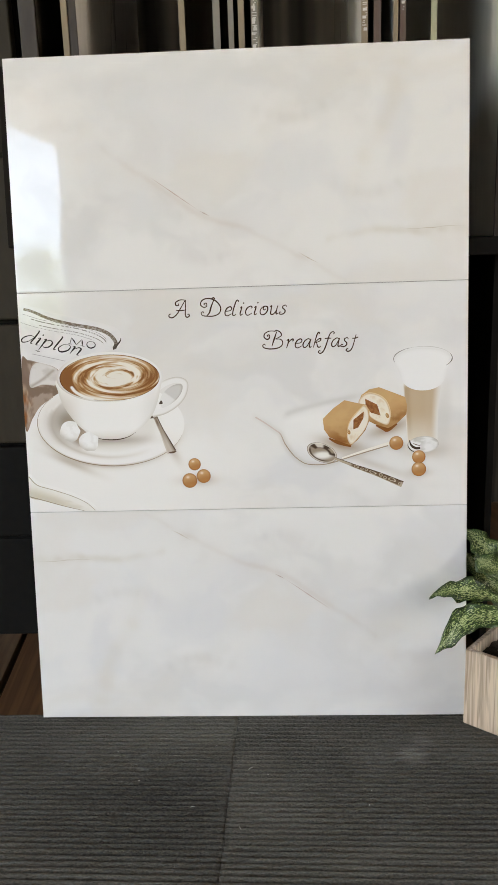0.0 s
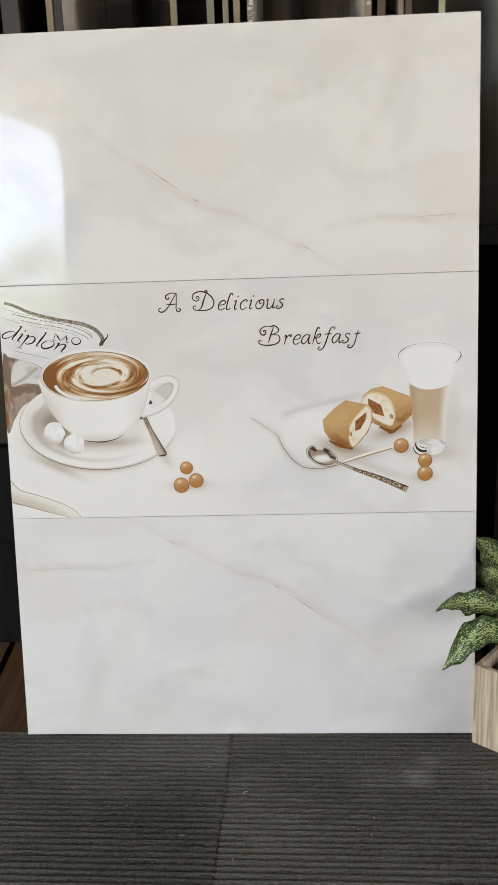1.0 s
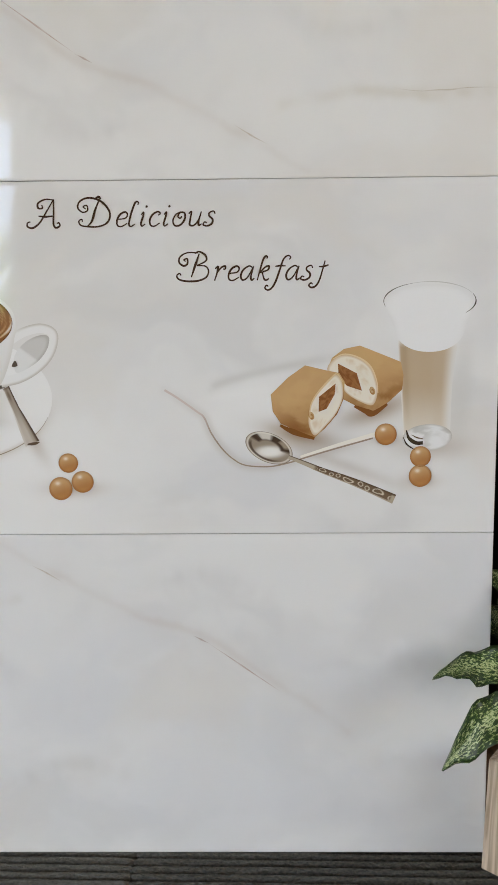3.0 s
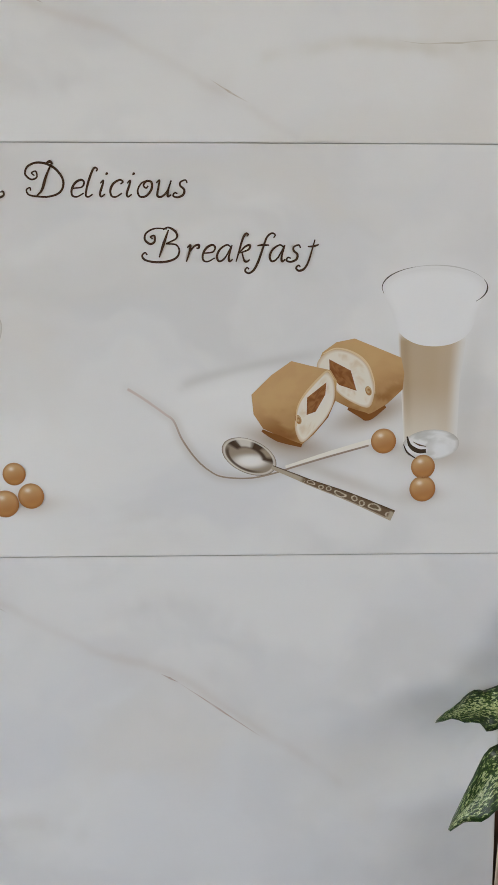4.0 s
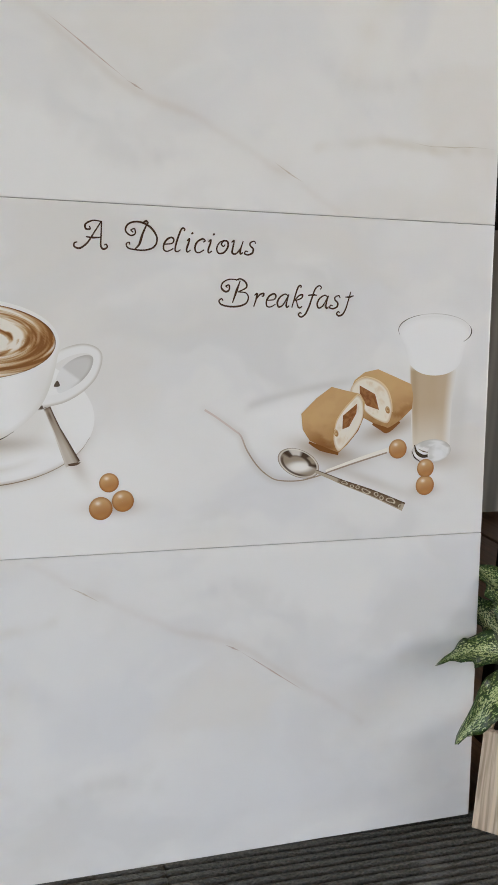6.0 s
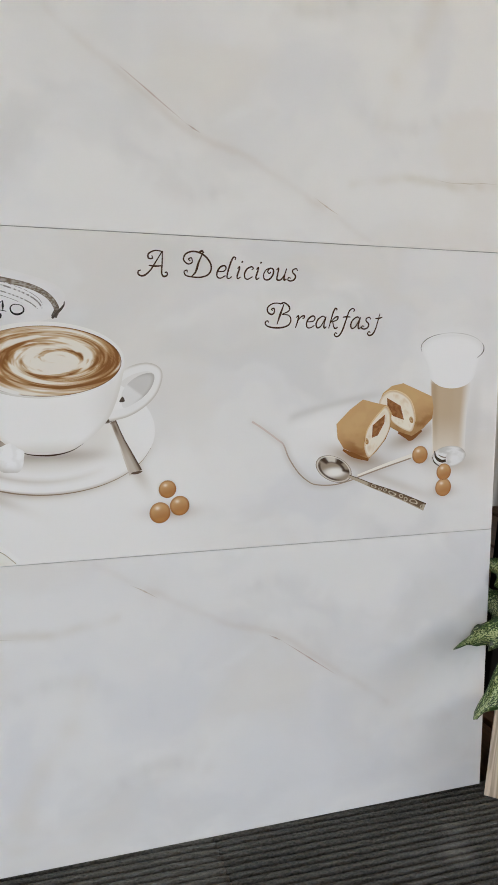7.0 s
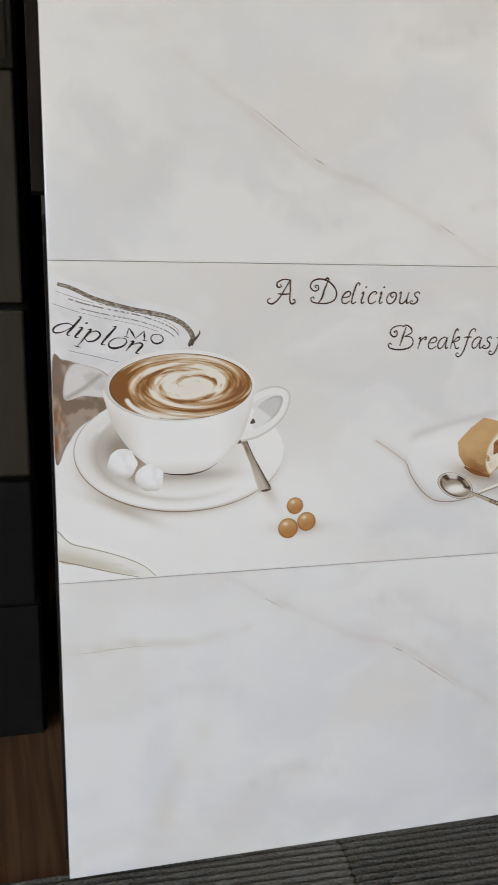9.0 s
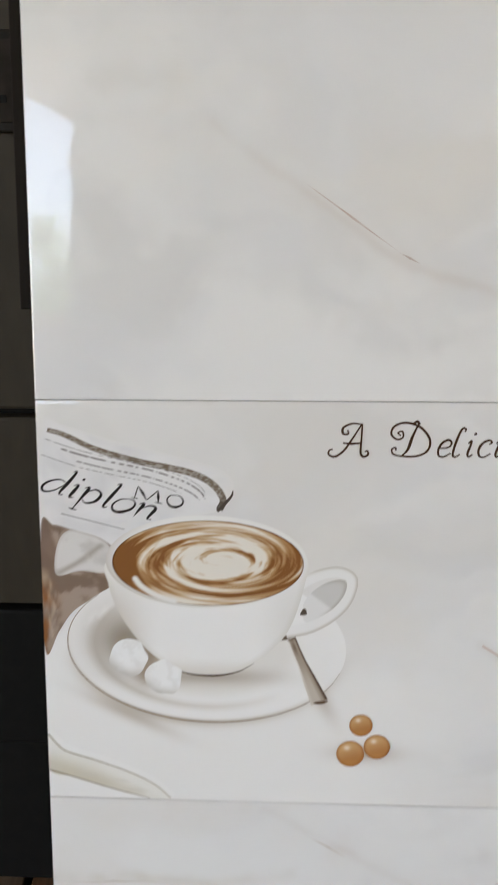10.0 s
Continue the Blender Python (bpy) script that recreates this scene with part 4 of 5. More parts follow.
# pen strokes of the curly italic hand, in mm over the base line, already fitted to each letter's own width
GLYPHS = {
    "A": (((4, 5), (1.5, 4), (1.5, 1), (6, 0), (12, 4.5), (18, 13.5), (24, 23)), ((24, 23), (23.6, 12), (23.2, 3), (25.2, 0), (28.4, 1.5), (27.8, 4), (26, 3.4)), ((24, 22.5), (17, 23), (11, 20), (11, 16), (14.5, 16), (14, 18.5)), ((11, 9.5), (17, 9), (23.5, 9.6))),
    "D": (((8.5, 14.5), (6.5, 16.5), (9.5, 17.5), (10, 13.5), (6, 12), (2, 15.5), (3.5, 20.5), (9, 23.3), (16, 23), (23, 19.5), (28, 13), (28.3, 7), (25, 2.5), (18, 0.2), (10, 0.3), (4, 1.5), (2.5, 4.8), (5, 6.3), (5.4, 4.2)), ((21, 24), (16.5, 14), (13.5, 5), (9.5, 0.5)), ((16.5, 23), (19.5, 24.3), (21.5, 22.5))),
    "B": (((8.5, 16), (7, 17.4), (9.8, 18.2), (9.8, 14), (6.5, 12.5), (3, 15.5), (4, 20), (10, 23.2), (19, 23)), ((16, 22.5), (20, 24), (25, 21), (25.5, 16.5), (18, 12.6)), ((18, 12.6), (25, 12), (27.5, 8), (25.5, 3), (19, 0.2), (10, -0.3), (3, 1.2), (0.8, 4.2), (3, 6.3), (4.5, 4.6)), ((20, 22.5), (16.5, 13), (13, 3))),
    "e": (((1, 6.6), (6, 7.6), (7, 11), (5, 13.2), (2, 11), (0.6, 6), (1.6, 1.2), (4.5, 0.2), (8, 3)),),
    "l": (((4.2, 19.5), (4.4, 21.5), (2.8, 22.4), (1.6, 19), (0.6, 9), (0.8, 1.5), (2.6, 0.2), (4.6, 2.2)),),
    "i": (((0, 10.5), (1.4, 12.8), (1.5, 9), (1, 3), (2, 0.3), (4, 2.2)), ((2.0, 17.2), (2.8, 18.0), (2.2, 18.8))),
    "c": (((5.6, 10), (6.8, 11.6), (4.8, 13.2), (1.6, 10.5), (0.5, 5.5), (1.8, 1), (4.5, 0.2), (7.6, 3)),),
    "o": (((5, 13), (1.6, 10.5), (0.4, 5), (2.4, 0.5), (6, 1), (8.2, 6), (7.4, 11.5), (4.4, 12.2), (3.2, 9), (5, 7), (6, 8.8)),),
    "u": (((0, 11), (1.6, 13), (1.8, 7), (2.2, 1.2), (5, 0.6), (7.4, 5), (8.4, 13)), ((8.4, 13), (7.8, 5), (8.4, 0.6), (10.2, 2))),
    "s": (((7, 10.8), (5.6, 13.2), (3, 11.8), (3.2, 9), (6, 5.8), (6, 2), (3.2, 0), (0.4, 1), (0.8, 3.4), (2.6, 2.8)),),
    "r": (((-0.5, 11), (1.2, 13), (1.4, 7), (0.8, 0)), ((1.2, 7), (3.6, 12), (6, 13.2), (6.4, 10.8), (5, 10.6))),
    "a": (((7.6, 11.5), (5, 13.2), (1.6, 10), (0.5, 4.5), (2.4, 0.4), (5.4, 3), (8, 13)), ((8, 13), (7.6, 4), (8.6, 0.3), (10.2, 2))),
    "k": (((4, 19.8), (4.2, 21.4), (2.8, 22), (1.6, 18), (1, 8), (0.6, 0)), ((0.8, 6), (4, 11.8), (6.6, 13), (6.4, 9.6), (2, 7)), ((3, 7), (5.2, 1.2), (7, 0.2), (8.4, 1.8))),
    "f": (((10.6, 18.8), (11.2, 21), (9, 22.4), (6.6, 19), (5.6, 10), (4.6, 0), (3, -6.5), (0.4, -9), (-2, -7), (-1.2, -4.6), (0.2, -5.8)), ((2, 12.6), (5.5, 13.2), (9, 13))),
    "t": (((5, 17.5), (4.6, 9), (4, 0), (2.4, -5.5), (-0.4, -7), (-2.4, -5), (-1.4, -2.8), (0, -4)), ((1.6, 12), (5, 12.2), (8, 13.6))),
}


def hand_word(word, starts, z0, slant):
    """A word written with the pen strokes above; starts: each letter's place along the line, in mm of the tile."""
    root = new("printed_word")
    root.parent = decor
    tagged(root, "dark brown curly lettering printed on the glaze")
    for ch, x0 in zip(word, starts):
        lean = 0.0 if ch in "ADB" else slant
        glyph = new("letter")
        glyph.parent = root
        obs = []
        for stroke in GLYPHS[ch]:
            wide, tall = (1.0, 1.0) if ch in "ADB" else (1.22, 0.90)
            pts = [(x0 - 0.4 + wide * px + lean * pz, z0 + tall * pz) for px, pz in stroke]
            obs.append(ribbon("stroke", pts, 1.0, 1.0, flat(*INK), 5, None, 9, 3, mid=2.2 if ch in "DB" and len(stroke) in (3, 4) else 1.75))
        bm = bmesh.new()
        for o in obs:
            bm.from_mesh(o.data)
            old = o.data
            bpy.data.objects.remove(o)
            bpy.data.meshes.remove(old)
        me = bpy.data.meshes.new("letter")
        bm.to_mesh(me)
        bm.free()
        me.materials.append(M_GLAZE)
        bpy.data.objects.remove(glyph)
        link("letter", me, None, root)
    return root


hand_word("A", (203.5,), 262, 0)
hand_word("Delicious", (245.5, 278, 288.5, 298, 305.5, 317, 325, 337.5, 351), 262.3, 0.20)
hand_word("Breakfast", (328, 359.5, 370.5, 381, 395.5, 406.5, 419, 432, 443.5), 217.3, 0.20)

NEWS = (0.085, 0.078, 0.076)
LOOP = ((0.55, 1.03), (0.2, 0.85), (0.05, 0.4), (0.25, 0.02), (0.6, 0.0), (0.95, 0.35), (1.0, 0.75), (0.8, 1.02), (0.55, 1.03))
SERIF = {
    "d": ((((0.95, 0.95), (0.55, 1.03), (0.15, 0.7), (0.05, 0.25), (0.3, -0.02), (0.7, 0.25), (0.98, 0.9)), 1.6), (((0.86, 1.78), (1.02, 1.8), (1.02, 0.9), (1.0, 0.15), (1.22, 0.06)), 2.0)),
    "i": ((((0.0, 0.9), (0.2, 1.0), (0.2, 0.5), (0.2, 0.08), (0.42, 0.1)), 2.0), (((0.17, 1.4), (0.22, 1.47), (0.24, 1.55)), 1.8)),
    "p": ((((0.0, 0.95), (0.2, 1.02), (0.2, 0.3), (0.2, -0.65)), 2.0), (((0.2, 0.7), (0.55, 1.03), (0.92, 0.8), (0.9, 0.25), (0.55, -0.02), (0.22, 0.2)), 1.8), (((0.0, -0.65), (0.2, -0.67), (0.42, -0.65)), 0.9)),
    "l": ((((0.05, 1.75), (0.22, 1.8), (0.2, 0.9), (0.2, 0.08), (0.42, 0.1)), 2.0),),
    "o": ((LOOP, 1.8),),
    "n": ((((0.0, 0.92), (0.2, 1.0), (0.2, 0.5), (0.2, 0.0)), 2.0), (((0.2, 0.6), (0.55, 1.0), (0.85, 0.9), (0.85, 0.4), (0.85, 0.08), (1.05, 0.1)), 2.0)),
    "M": ((((0.1, 0.0), (0.14, 0.5), (0.18, 1.0)), 0.8), (((0.18, 1.0), (0.35, 0.55), (0.5, 0.02)), 1.6), (((0.5, 0.02), (0.68, 0.5), (0.85, 1.0)), 0.8), (((0.85, 1.0), (0.88, 0.5), (0.9, 0.0)), 1.7), (((0.0, 0.0), (0.1, 0.0), (0.22, 0.0)), 0.7), (((0.78, 0.0), (0.9, 0.0), (1.04, 0.0)), 0.7)),
    "O": ((LOOP, 1.5),),
}


def masthead(word, steps, x0, z0, wide, tall, slant, fall, label):
    """A newspaper word in thick and thin serif strokes; steps: each letter's place, in letter widths."""
    root = new("masthead")
    root.parent = paper
    tagged(root, label)
    for ch, u0 in zip(word, steps):
        bm = bmesh.new()
        for stroke, weight in SERIF[ch]:
            pts = [(x0 + wide * (u0 + u) + slant * tall * v, z0 + tall * v + fall * wide * (u0 + u)) for u, v in stroke]
            o = ribbon("stroke", pts, 0.5, 0.5, flat(*NEWS), 6, None, 8, 3, mid=1.2 * weight)
            bm.from_mesh(o.data)
            old = o.data
            bpy.data.objects.remove(o)
            bpy.data.meshes.remove(old)
        me = bpy.data.meshes.new("letter")
        bm.to_mesh(me)
        bm.free()
        link("letter", me, M_GLAZE, root)


masthead("diplon", (0.0, 1.35, 1.9, 3.1, 3.6, 4.75), 0.5, 236.5, 13.6, 9.0, 0.85, -0.277, "slanted dark newspaper lettering")
masthead("M", (0.0,), 66.5, 231.5, 21.0, 8.6, 0.12, -0.20, "dark newspaper capital")
masthead("O", (0.0,), 90.5, 226.6, 11.5, 8.2, 0.15, -0.28, "dark newspaper capital")

# backing board behind the stacked tiles
back = empty("backing_board", pose(0, 0, 0, -LEAN, 0, 0), "brown hardboard backing behind the stacked tiles", "board")
part("board", box_bm(0.002, 0.598, 0.0095, 0.0135, 0.001, 0.896), M_BOARD, back)
part("batten", box_bm(-0.003, 0.03, 0.0138, 0.034, 0.012, 0.642, 0.001), M_BATTEN, back, "dark upright batten")
part("batten", box_bm(-0.012, 0.03, 0.0138, 0.034, 0.662, 0.895, 0.001), M_BATTEN, back, "dark upright batten")
part("batten", box_bm(0.56, 0.596, 0.0138, 0.034, 0.012, 0.895, 0.001), M_BLACK, back, "dark upright batten")


# ---- rack with sample boards ----
def sample_board(x0, x1, y0, top, edge, face, seed, label, yaw=0.0, low=-0.0095):
    """A tall thin sample board standing edge-on in the rack."""
    b = empty("sample_board", pose((x0 + x1) / 2, y0, low, 0, 0, yaw), label, "sample board", "sample boards in the rack")
    w = (x1 - x0) / 2
    part("core", box_bm(-w, w, 0.0, 0.004, 0, top, 0.0006), edge, b, "exposed front edge")
    part("panel", box_bm(-w + 0.0004, w - 0.0004, 0.0044, 0.56, 0, top, 0.0006), face, b)
    return b


E_TAN = surface("tan_board_edge", (0.20, 0.155, 0.105), (0.30, 0.24, 0.17), 25, 0.7, (1, 1, 0.2))
E_GREY = surface("grey_board_edge", (0.17, 0.155, 0.135), (0.27, 0.25, 0.22), 25, 0.7, (1, 1, 0.2))
E_PALE = surface("pale_green_board_edge", (0.30, 0.30, 0.20), (0.42, 0.42, 0.30), 25, 0.6, (1, 1, 0.3))
E_BROWN = surface("brown_board_edge", (0.07, 0.045, 0.035), (0.14, 0.095, 0.08), 25, 0.7, (1, 1, 0.2))
E_DARK = surface("dark_wood_edge", (0.028, 0.020, 0.016), (0.055, 0.042, 0.035), 40, 0.6, (1, 1, 0.3), bump=0.6)
F_GREY = surface("grey_gloss_laminate", (0.60, 0.565, 0.51), (0.72, 0.68, 0.62), 3, 0.25, (1, 1, 0.2))
F_BLACK = surface("black_gloss_laminate", (0.02, 0.018, 0.015), (0.045, 0.040, 0.034), 3, 0.2, (1, 1, 0.2))
F_OLIVE = surface("olive_grey_laminate", (0.52, 0.505, 0.46), (0.64, 0.62, 0.57), 3, 0.35, (1, 1, 0.2))


def banded():
    """Dark panel with soft upright bands of lighter grey."""
    m, n, l, b = nodes("banded_dark_panel")
    co, mp = n.new("ShaderNodeTexCoord"), n.new("ShaderNodeMapping")
    mp.inputs["Scale"].default_value = (1, 1, 0.02)
    l.new(co.outputs["Object"], mp.inputs[0])
    t = n.new("ShaderNodeTexNoise")
    t.inputs["Scale"].default_value, t.inputs["Detail"].default_value = 14, 2
    l.new(mp.outputs[0], t.inputs["Vector"])
    r = ramp(n, ((0.36, (0.02, 0.018, 0.016)), (0.50, (0.22, 0.21, 0.185)), (0.62, (0.55, 0.52, 0.47))))
    l.new(t.outputs[0], r.inputs[0])
    l.new(r.outputs[0], b.inputs["Base Color"])
    b.inputs["Roughness"].default_value = 0.35
    return m


F_BANDS = banded()
for k, (x0, x1, y0, edge, face, label) in enumerate((
        (-0.005, 0.018, 0.22, E_DARK, F_BLACK, "dark ribbed sample board standing in the rack"),
        (0.055, 0.0635, 0.22, E_TAN, F_BLACK, "tan-edged sample board standing in the rack"),
        (0.0645, 0.0755, 0.222, E_DARK, F_GREY, "dark brown sample board with a grey face"),
        (0.220, 0.2285, 0.22, E_TAN, F_BLACK, "tan-edged black sample board in the rack"),
        (0.268, 0.2775, 0.22, E_GREY, F_BLACK, "grey-edged sample board in the rack"),
        (0.289, 0.2965, 0.22, E_GREY, F_BLACK, "grey-edged sample board in the rack"),
        (0.303, 0.3115, 0.22, E_TAN, F_BLACK, "tan-edged black sample board in the rack"),
        (0.321, 0.330, 0.22, E_GREY, F_GREY, "grey-edged sample board with worn white marks"),
        (0.474, 0.483, 0.22, E_TAN, F_GREY, "tan-edged sample board with a grey face"),
        (0.491, 0.501, 0.22, E_BROWN, F_BLACK, "brown-edged sample board in the rack"),
        (0.518, 0.5245, 0.22, E_TAN, F_OLIVE, "thin tan-edged sample board in the rack"),
        (0.527, 0.5355, 0.222, E_BROWN, F_BLACK, "brown-edged sample board with worn white marks"),
        (0.570, 0.578, 0.22, E_PALE, F_BLACK, "pale green-edged sample board in the rack"))):
    sample_board(x0, x1, y0, 1.5, edge, face, k, label)
sample_board(0.662, 0.673, 0.20, 0.84, E_DARK, F_OLIVE, 20, "large olive-grey sample board on the rack's shelf", 0.0, 0.6485)


def marks(x0, x1, z0, z1, count, seed):
    """Worn, unreadable white marks on a board's edge."""
    rnd = random.Random(seed)
    bm = bmesh.new()
    for k in range(count):
        z = z0 + (z1 - z0) * (k + rnd.random() * 0.5) / count
        w = (x1 - x0) * rnd.uniform(0.2, 0.85)
        x = x0 + (x1 - x0 - w) * rnd.random()
        box_bm(x, x + w, 0.2192, 0.2198, z, z + rnd.choice((0.0008, 0.001, 0.0035)), bm=bm)
    return tagged(part("edge_marking", bm, M_WHITE_MARK), "worn white marking on a sample board edge", "marking")


marks(0.3215, 0.3295, 0.915, 1.1, 60, 3)
marks(0.5285, 0.5345, 0.955, 1.1, 44, 4)
marks(0.475, 0.482, 0.93, 0.975, 14, 5)

rack = empty("display_rack", pose(0, 0, -0.0095), "black steel display rack holding the sample boards", "rack")
part("rail", box_bm(0.60, 1.6, 0.165, 0.19, 0.633, 0.658, 0.002), M_BLACK, rack)
part("rail", box_bm(-0.02, 1.6, 0.86, 0.885, 0.63, 0.655, 0.002), M_BLACK, rack)
part("rail", box_bm(-0.02, 1.6, 0.86, 0.885, 1.46, 1.49, 0.002), M_BLACK, rack)
for x in (0.725, 1.58):
    part("post", box_bm(x, x + 0.025, 0.165, 0.19, 0, 1.52, 0.002), M_BLACK, rack)
for x in (-0.04, 1.58):
    part("post", box_bm(x, x + 0.025, 0.86, 0.885, 0, 1.52, 0.002), M_BLACK, rack)
part("shelf", box_bm(0.602, 1.6, 0.1905, 0.8595, 0.645, 0.658, 0.001), M_BLACK, rack, "black rack shelf")
# Added black sheet that imitates the dark shade below the shelf.
part("shade_panel", box_bm(0.662, 0.673, 0.1905, 0.8595, 0.0, 0.644, 0.001), M_BLACK, rack, "black panel put in for the shade under the shelf")
part("back_panel", box_bm(-0.02, 1.6, 0.89, 0.905, 0.02, 1.5), F_BANDS, rack, "dark glossy back panel")


# ---- drawer cabinet ----
def cabinet():
    c = empty("drawer_cabinet", pose(-0.62, 0.258, -0.0095), "dark laminate drawer cabinet standing on the planks", "cabinet")
    part("carcass", box_bm(0, 0.595, 0.022, 0.45, 0.0, 1.5, 0.002), M_BLACK, c)
    for z0, z1 in ((0.19, 0.345), (0.352, 0.545), (0.553, 0.905), (0.913, 1.45)):
        d = part("drawer_front", box_bm(0.006, 0.590, 0, 0.021, z0, z1, 0.003), M_CABINET_BROWN if z1 > 0.4 else M_BLACK, c)
        tube("drawer_knob", [(0.3, 0.0, (z0 + z1) / 2), (0.3, -0.012, (z0 + z1) / 2), (0.3, -0.02, (z0 + z1) / 2)], [0.006, 0.006, 0.010], M_BLACK, d)
    part("plinth", box_bm(0.004, 0.592, 0.015, 0.021, 0.0, 0.18, 0.002), M_BLACK, c)
    f = part("label_holder", box_bm(0.45, 0.592, -0.006, -0.0005, 0.795, 0.875, 0.002), M_CABINET, c, "dark label frame")
    part("label_card", box_bm(0.458, 0.584, -0.0075, -0.0064, 0.803, 0.867), M_LABEL, f, "faded paper label")
    part("label_bar", box_bm(0.47, 0.55, -0.0085, -0.0078, 0.838, 0.848), M_RED_INK, f)
    part("label_bar", box_bm(0.47, 0.56, -0.0085, -0.0078, 0.818, 0.824), M_BLACK, f)


cabinet()


# ---- potted plant ----
def pot():
    m = pose(0.592, -0.019, 0, 0, 0, -39)
    p = empty("planter_box", m, "pale oak-veneer planter box standing on the carpet", "planter")
    L, D, H, T = 0.17, 0.13, 0.112, 0.007
    for name, b in (("front_board", (0, L, 0, T, 0, H)), ("back_board", (0, L, D - T, D, 0, H)), ("side_board", (0, T, T, D - T, 0, H)), ("side_board", (L - T, L, T, D - T, 0, H))):
        part(name, box_bm(*b, 0.0012), M_POT, p)
    part("bottom_board", box_bm(T, L - T, T, D - T, 0.004, 0.010), M_POT, p)
    bm = bmesh.new()
    bmesh.ops.create_grid(bm, x_segments=30, y_segments=24, size=0.5, matrix=Matrix.LocRotScale((L / 2, D / 2, 0.094), None, (L - 2 * T, D - 2 * T, 1)))
    for v in bm.verts:
        v.co.z += 0.008 * noise.noise(v.co * 60) + 0.004 * noise.noise(v.co * 190)
    part("soil", bm, M_SOIL, p, "dark crumbly potting soil")
    rnd = random.Random(8)
    for k in range(9):
        bm = bmesh.new()
        bmesh.ops.create_icosphere(bm, subdivisions=2, radius=rnd.uniform(0.006, 0.011), matrix=Matrix.LocRotScale((rnd.uniform(0.02, L - 0.02), rnd.uniform(0.02, D - 0.02), 0.102), None, (1, rnd.uniform(0.7, 1), 0.6)))
        part("pebble", bm, M_PEBBLE, p, smooth=True)


pot()


def blade(plant, base, tip, width, arch, roll, wave, seed):
    """A pointed leaf from base to tip (world metres), arched upward and folded along its midrib."""
    rnd = random.Random(seed)
    a, b = Vector(base), Vector(tip)
    d = (b - a).normalized()
    side = d.cross(Vector((0, 0, 1))).normalized()
    up = side.cross(d).normalized()
    q = Matrix.Rotation(radians(roll), 3, d)
    side, up = q @ side, q @ up
    bm = bmesh.new()
    uvl = bm.loops.layers.uv.new("blade")
    nu, nv, grid, ph = 22, 9, [], rnd.uniform(0, 6)
    for i in range(nu):
        t = i / (nu - 1)
        run = t + 0.10 * math.sin(math.pi * t)
        c = a.lerp(b, min(1.0, run)) + Vector((0, 0, 1)) * (arch * 4 * t * (1 - t) + (b.z - a.z) * (t - min(1.0, run))) + side * (0.004 * math.sin(ph + 5 * t) * t)
        w = width * (math.sin(math.pi * min(1, t ** 0.95)) ** 0.62 * (1 - 0.5 * min(1, max(0, (t - 0.80) / 0.12))) + 0.002)
        row = []
        for j in range(nv):
            s = 2 * j / (nv - 1) - 1
            ruf = wave * (math.sin(ph + 15 * t + 2.5 * s) + 0.5 * math.sin(ph + 31 * t)) * s * s * 1.3
            row.append(bm.verts.new(c + side * (s * w * (1 + 0.13 * math.sin(ph * 1.7 + 9 * t + s) + 0.07 * math.sin(ph + 27 * t + 2 * s))) + up * (0.34 * abs(s) * w + ruf)))
        grid.append(row)
    for i in range(nu - 1):
        for j in range(nv - 1):
            f = bm.faces.new((grid[i][j], grid[i + 1][j], grid[i + 1][j + 1], grid[i][j + 1]))
            for loop, (ii, jj) in zip(f.loops, ((i, j), (i + 1, j), (i + 1, j + 1), (i, j + 1))):
                loop[uvl].uv = (ii / (nu - 1), 2 * jj / (nv - 1) - 1)
    ob = part("leaf", bm, M_LEAF, plant, smooth=True)
    sol = ob.modifiers.new("thickness", "SOLIDIFY")
    sol.thickness = 0.0006
    return ob


def plant():
    p = empty("potted_plant", pose(0, 0, 0), "variegated green leafy plant growing in the planter", "plant")
    heart = Vector((0.690, -0.015, 0.098))
    rows = (((0.668, -0.005, 0.166), (0.547, 0.000, 0.183), 0.0150, 0.011, -44, 0.006),
            ((0.662, -0.040, 0.157), (0.546, -0.043, 0.120), 0.0180, 0.030, -52, 0.005),
            ((0.655, 0.005, 0.190), (0.603, 0.045, 0.262), 0.017, 0.010, -40, 0.004),
            ((0.668, 0.000, 0.185), (0.606, 0.012, 0.230), 0.018, 0.012, -50, 0.004),
            ((0.668, 0.035, 0.150), (0.604, 0.060, 0.222), 0.018, 0.006, -45, 0.004),
            ((0.690, -0.010, 0.190), (0.655, 0.020, 0.285), 0.020, 0.008, 15, 0.004),
            ((0.700, -0.010, 0.190), (0.745, 0.020, 0.270), 0.020, 0.010, -10, 0.004))
    for k, (base, tip, w, arch, roll, wave) in enumerate(rows):
        blade(p, base, tip, w, arch, roll, wave, k)
        b = Vector(base)
        foot = heart.lerp(Vector((b.x, b.y, 0.098)), 0.25)
        tube("leaf_stalk", [foot, foot.lerp(b, 0.5) + Vector((0, 0, 0.012)), b, b.lerp(Vector(tip), 0.05) + Vector((0, 0, arch * 0.15))], [0.0032, 0.0026, 0.0022, 0.0015], M_STEM, p)


plant()

# ---- lint on the carpet ----
rnd = random.Random(12)
spots = [(0.302, -0.118, 40), (0.294, -0.225, 110), (0.637, -0.125, 60), (0.235, -0.19, 10)] + [(rnd.uniform(-0.15, 0.85), rnd.uniform(-0.34, -0.02), rnd.uniform(0, 180)) for _ in range(17)]
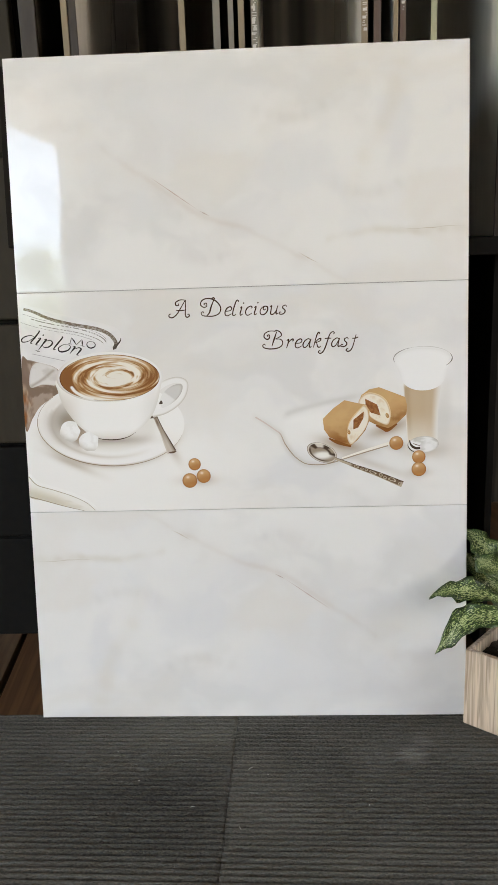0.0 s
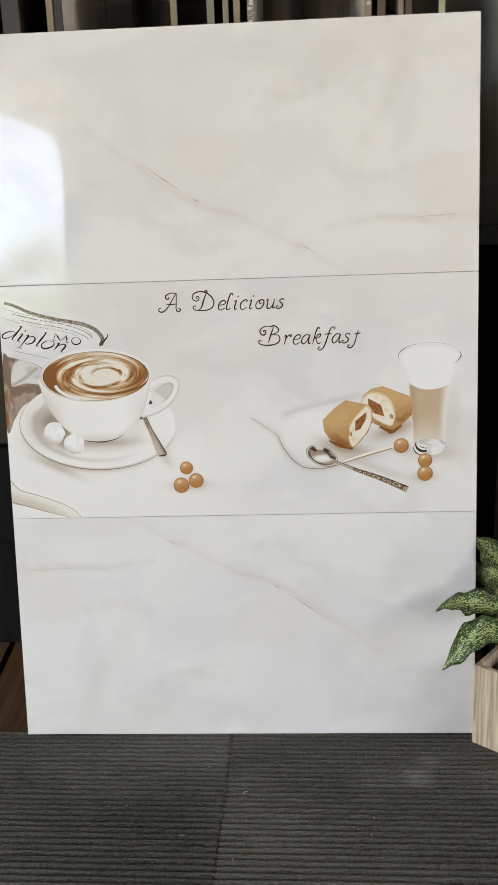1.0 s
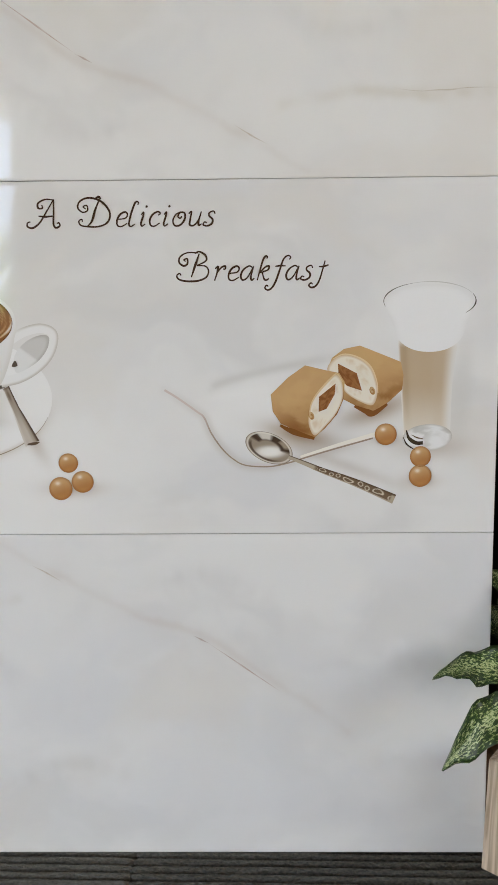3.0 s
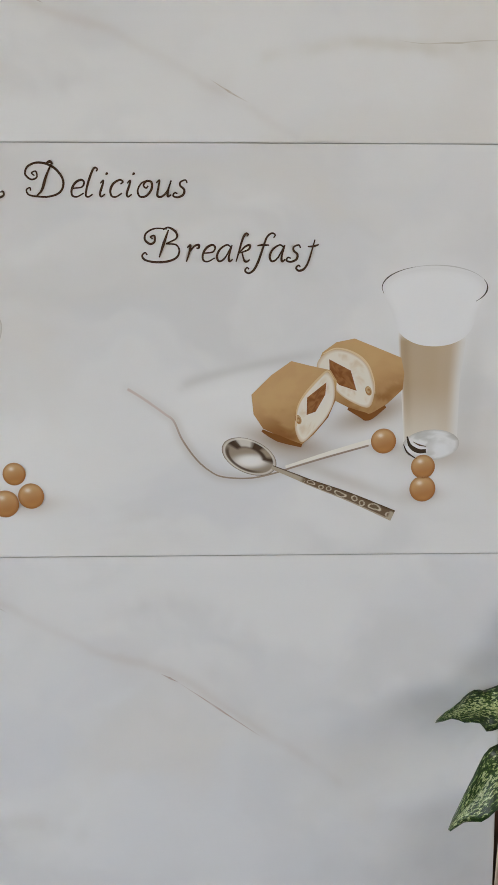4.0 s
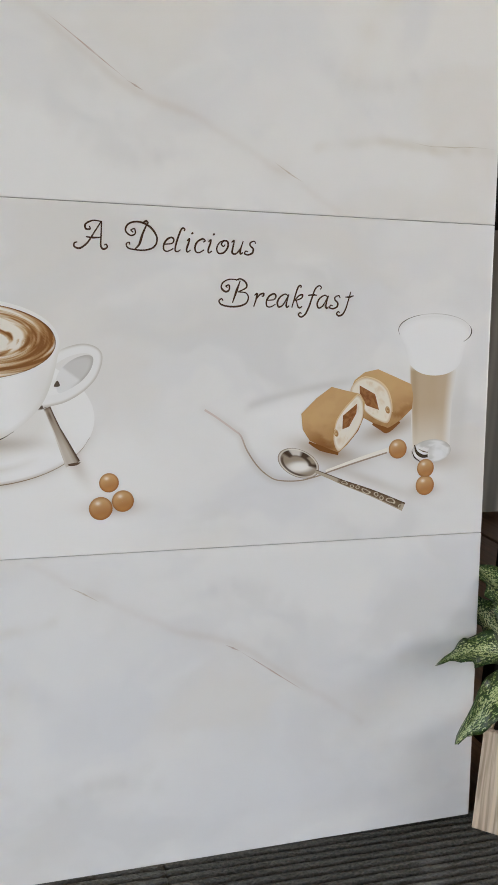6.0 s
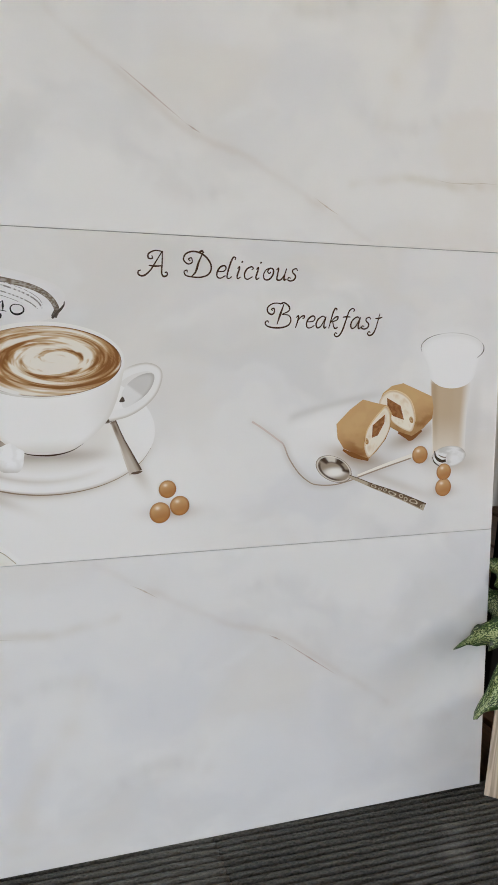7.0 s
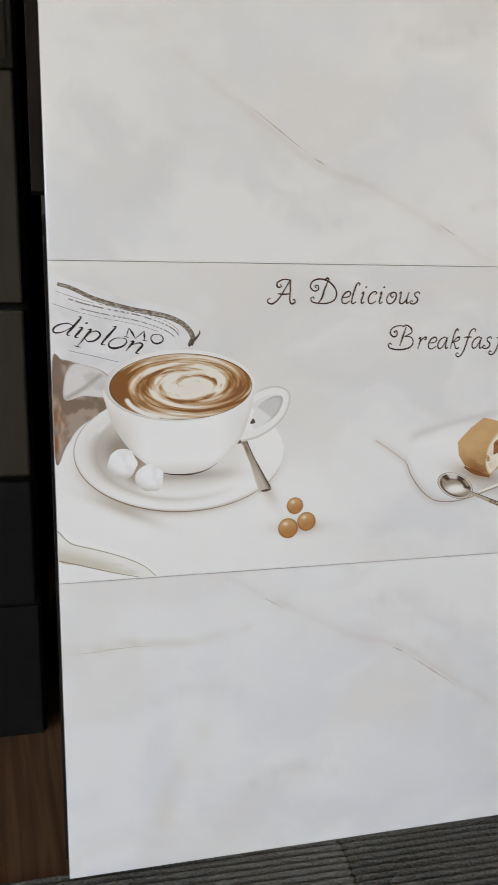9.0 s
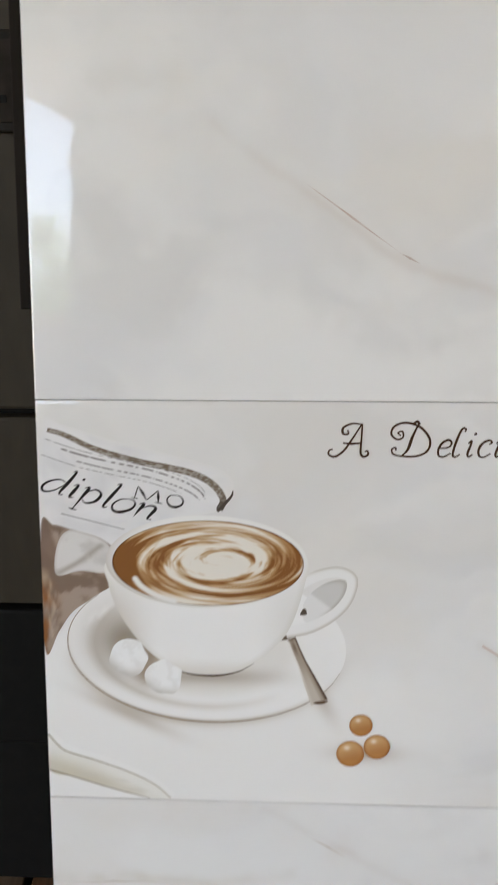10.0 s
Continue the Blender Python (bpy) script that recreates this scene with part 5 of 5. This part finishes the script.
for k, (x, y, a) in enumerate(spots):
    L = 0.0032 if k < 4 else rnd.uniform(0.0008, 0.0018)
    ob = tube("lint_fleck", [(-L, 0, 0.0006), (0, 0.2 * L, 0.001), (L, 0, 0.0006)], [0.0002, 0.00045, 0.0002], M_LINT, None, 5)
    ob.matrix_world = pose(x, y, 0, 0, 0, a)
    tagged(ob, "tiny pale lint fleck on the carpet", "lint", "lint flecks on the carpet")


# ---- floor planks and carpet tiles ----
floor = empty("floor", pose(-0.108, 0.18, -0.0095, 0, 0, 5.5), "brown wooden plank floor", "floor", kind="structure")


def shared(name, bm, mat, smooth_faces=False):
    me = bpy.data.meshes.new(name)
    for f in bm.faces:
        f.smooth = smooth_faces
    bm.to_mesh(me)
    bm.free()
    me.materials.append(mat)
    return me


PLANK_W, PLANK_L, SEAM_X = 0.148, 1.6, 0.0
brown = shared("plank", box_bm(-PLANK_W / 2, PLANK_W / 2, 0, PLANK_L, -0.02, 0, 0.0012), M_FLOOR)
pale = shared("plank", box_bm(-PLANK_W / 2, PLANK_W / 2, 0, PLANK_L, -0.02, 0, 0.0012), M_FLOOR_PALE)
for i in range(-28, 30):
    for j in range(-3, 1):
        p = new("plank", pale if i == -1 else brown)
        p.parent = floor
        p.location = (SEAM_X + 0.005 + (i + 0.5) * (PLANK_W + 0.010), j * (PLANK_L + 0.003) + (0.35 if i % 2 else -0.12) - 0.75, 0)

carpet = empty("carpet", pose(0, 0, 0), "charcoal ribbed carpet tiles laid on the floor", "carpet", kind="structure")


def carpet_mesh():
    """A ribbed carpet tile, half a metre square, its ribs across the room."""
    S, ribs, per, nx = 0.4995, 55, 8, 90
    y = np.linspace(0, S, ribs * per + 1)
    x = np.linspace(0, S, nx)
    X, Y = np.meshgrid(x, y, indexing="ij")
    wav = fbm(X * 30, Y * 160, 50) - 0.5
    prof = np.abs(np.sin(np.pi * (Y / S * ribs + 0.16 * (fbm(X * 8, Y * 90, 51) - 0.5)))) ** 0.62
    Zc = -0.0086 + 0.0080 * prof + 0.0016 * wav
    edge = np.minimum(np.minimum(X, S - X), np.minimum(Y, S - Y))
    Zc = Zc - 0.001 * np.clip(1 - edge / 0.003, 0, 1)
    me = bpy.data.meshes.new("carpet_tile")
    i = np.arange(X.size).reshape(X.shape)
    quads = np.stack([i[:-1, :-1], i[1:, :-1], i[1:, 1:], i[:-1, 1:]], -1).reshape(-1, 4).tolist()
    co = np.stack([X, Y, Zc], -1).reshape(-1, 3).tolist()
    rim = np.concatenate([i[:, 0], i[-1, 1:], i[-2::-1, -1], i[0, -2:0:-1]]).tolist()
    n0 = len(co)
    co += [(co[k][0], co[k][1], -0.0092) for k in rim]
    quads += [(rim[k], n0 + k, n0 + (k + 1) % len(rim), rim[(k + 1) % len(rim)]) for k in range(len(rim))]
    me.from_pydata(co, [], quads)
    me.polygons.foreach_set("use_smooth", [True] * len(me.polygons))
    me.materials.append(M_CARPET)
    return me


pile = carpet_mesh()
for i in range(-5, 6):
    for j in range(1, 8):
        c = new("carpet_tile", pile)
        c.parent = carpet
        c.matrix_local = pose(0.2715 + 0.5 * i, 0.016 - 0.5 * j, 0, 0, 0, -1.0 if j == 1 else 0)
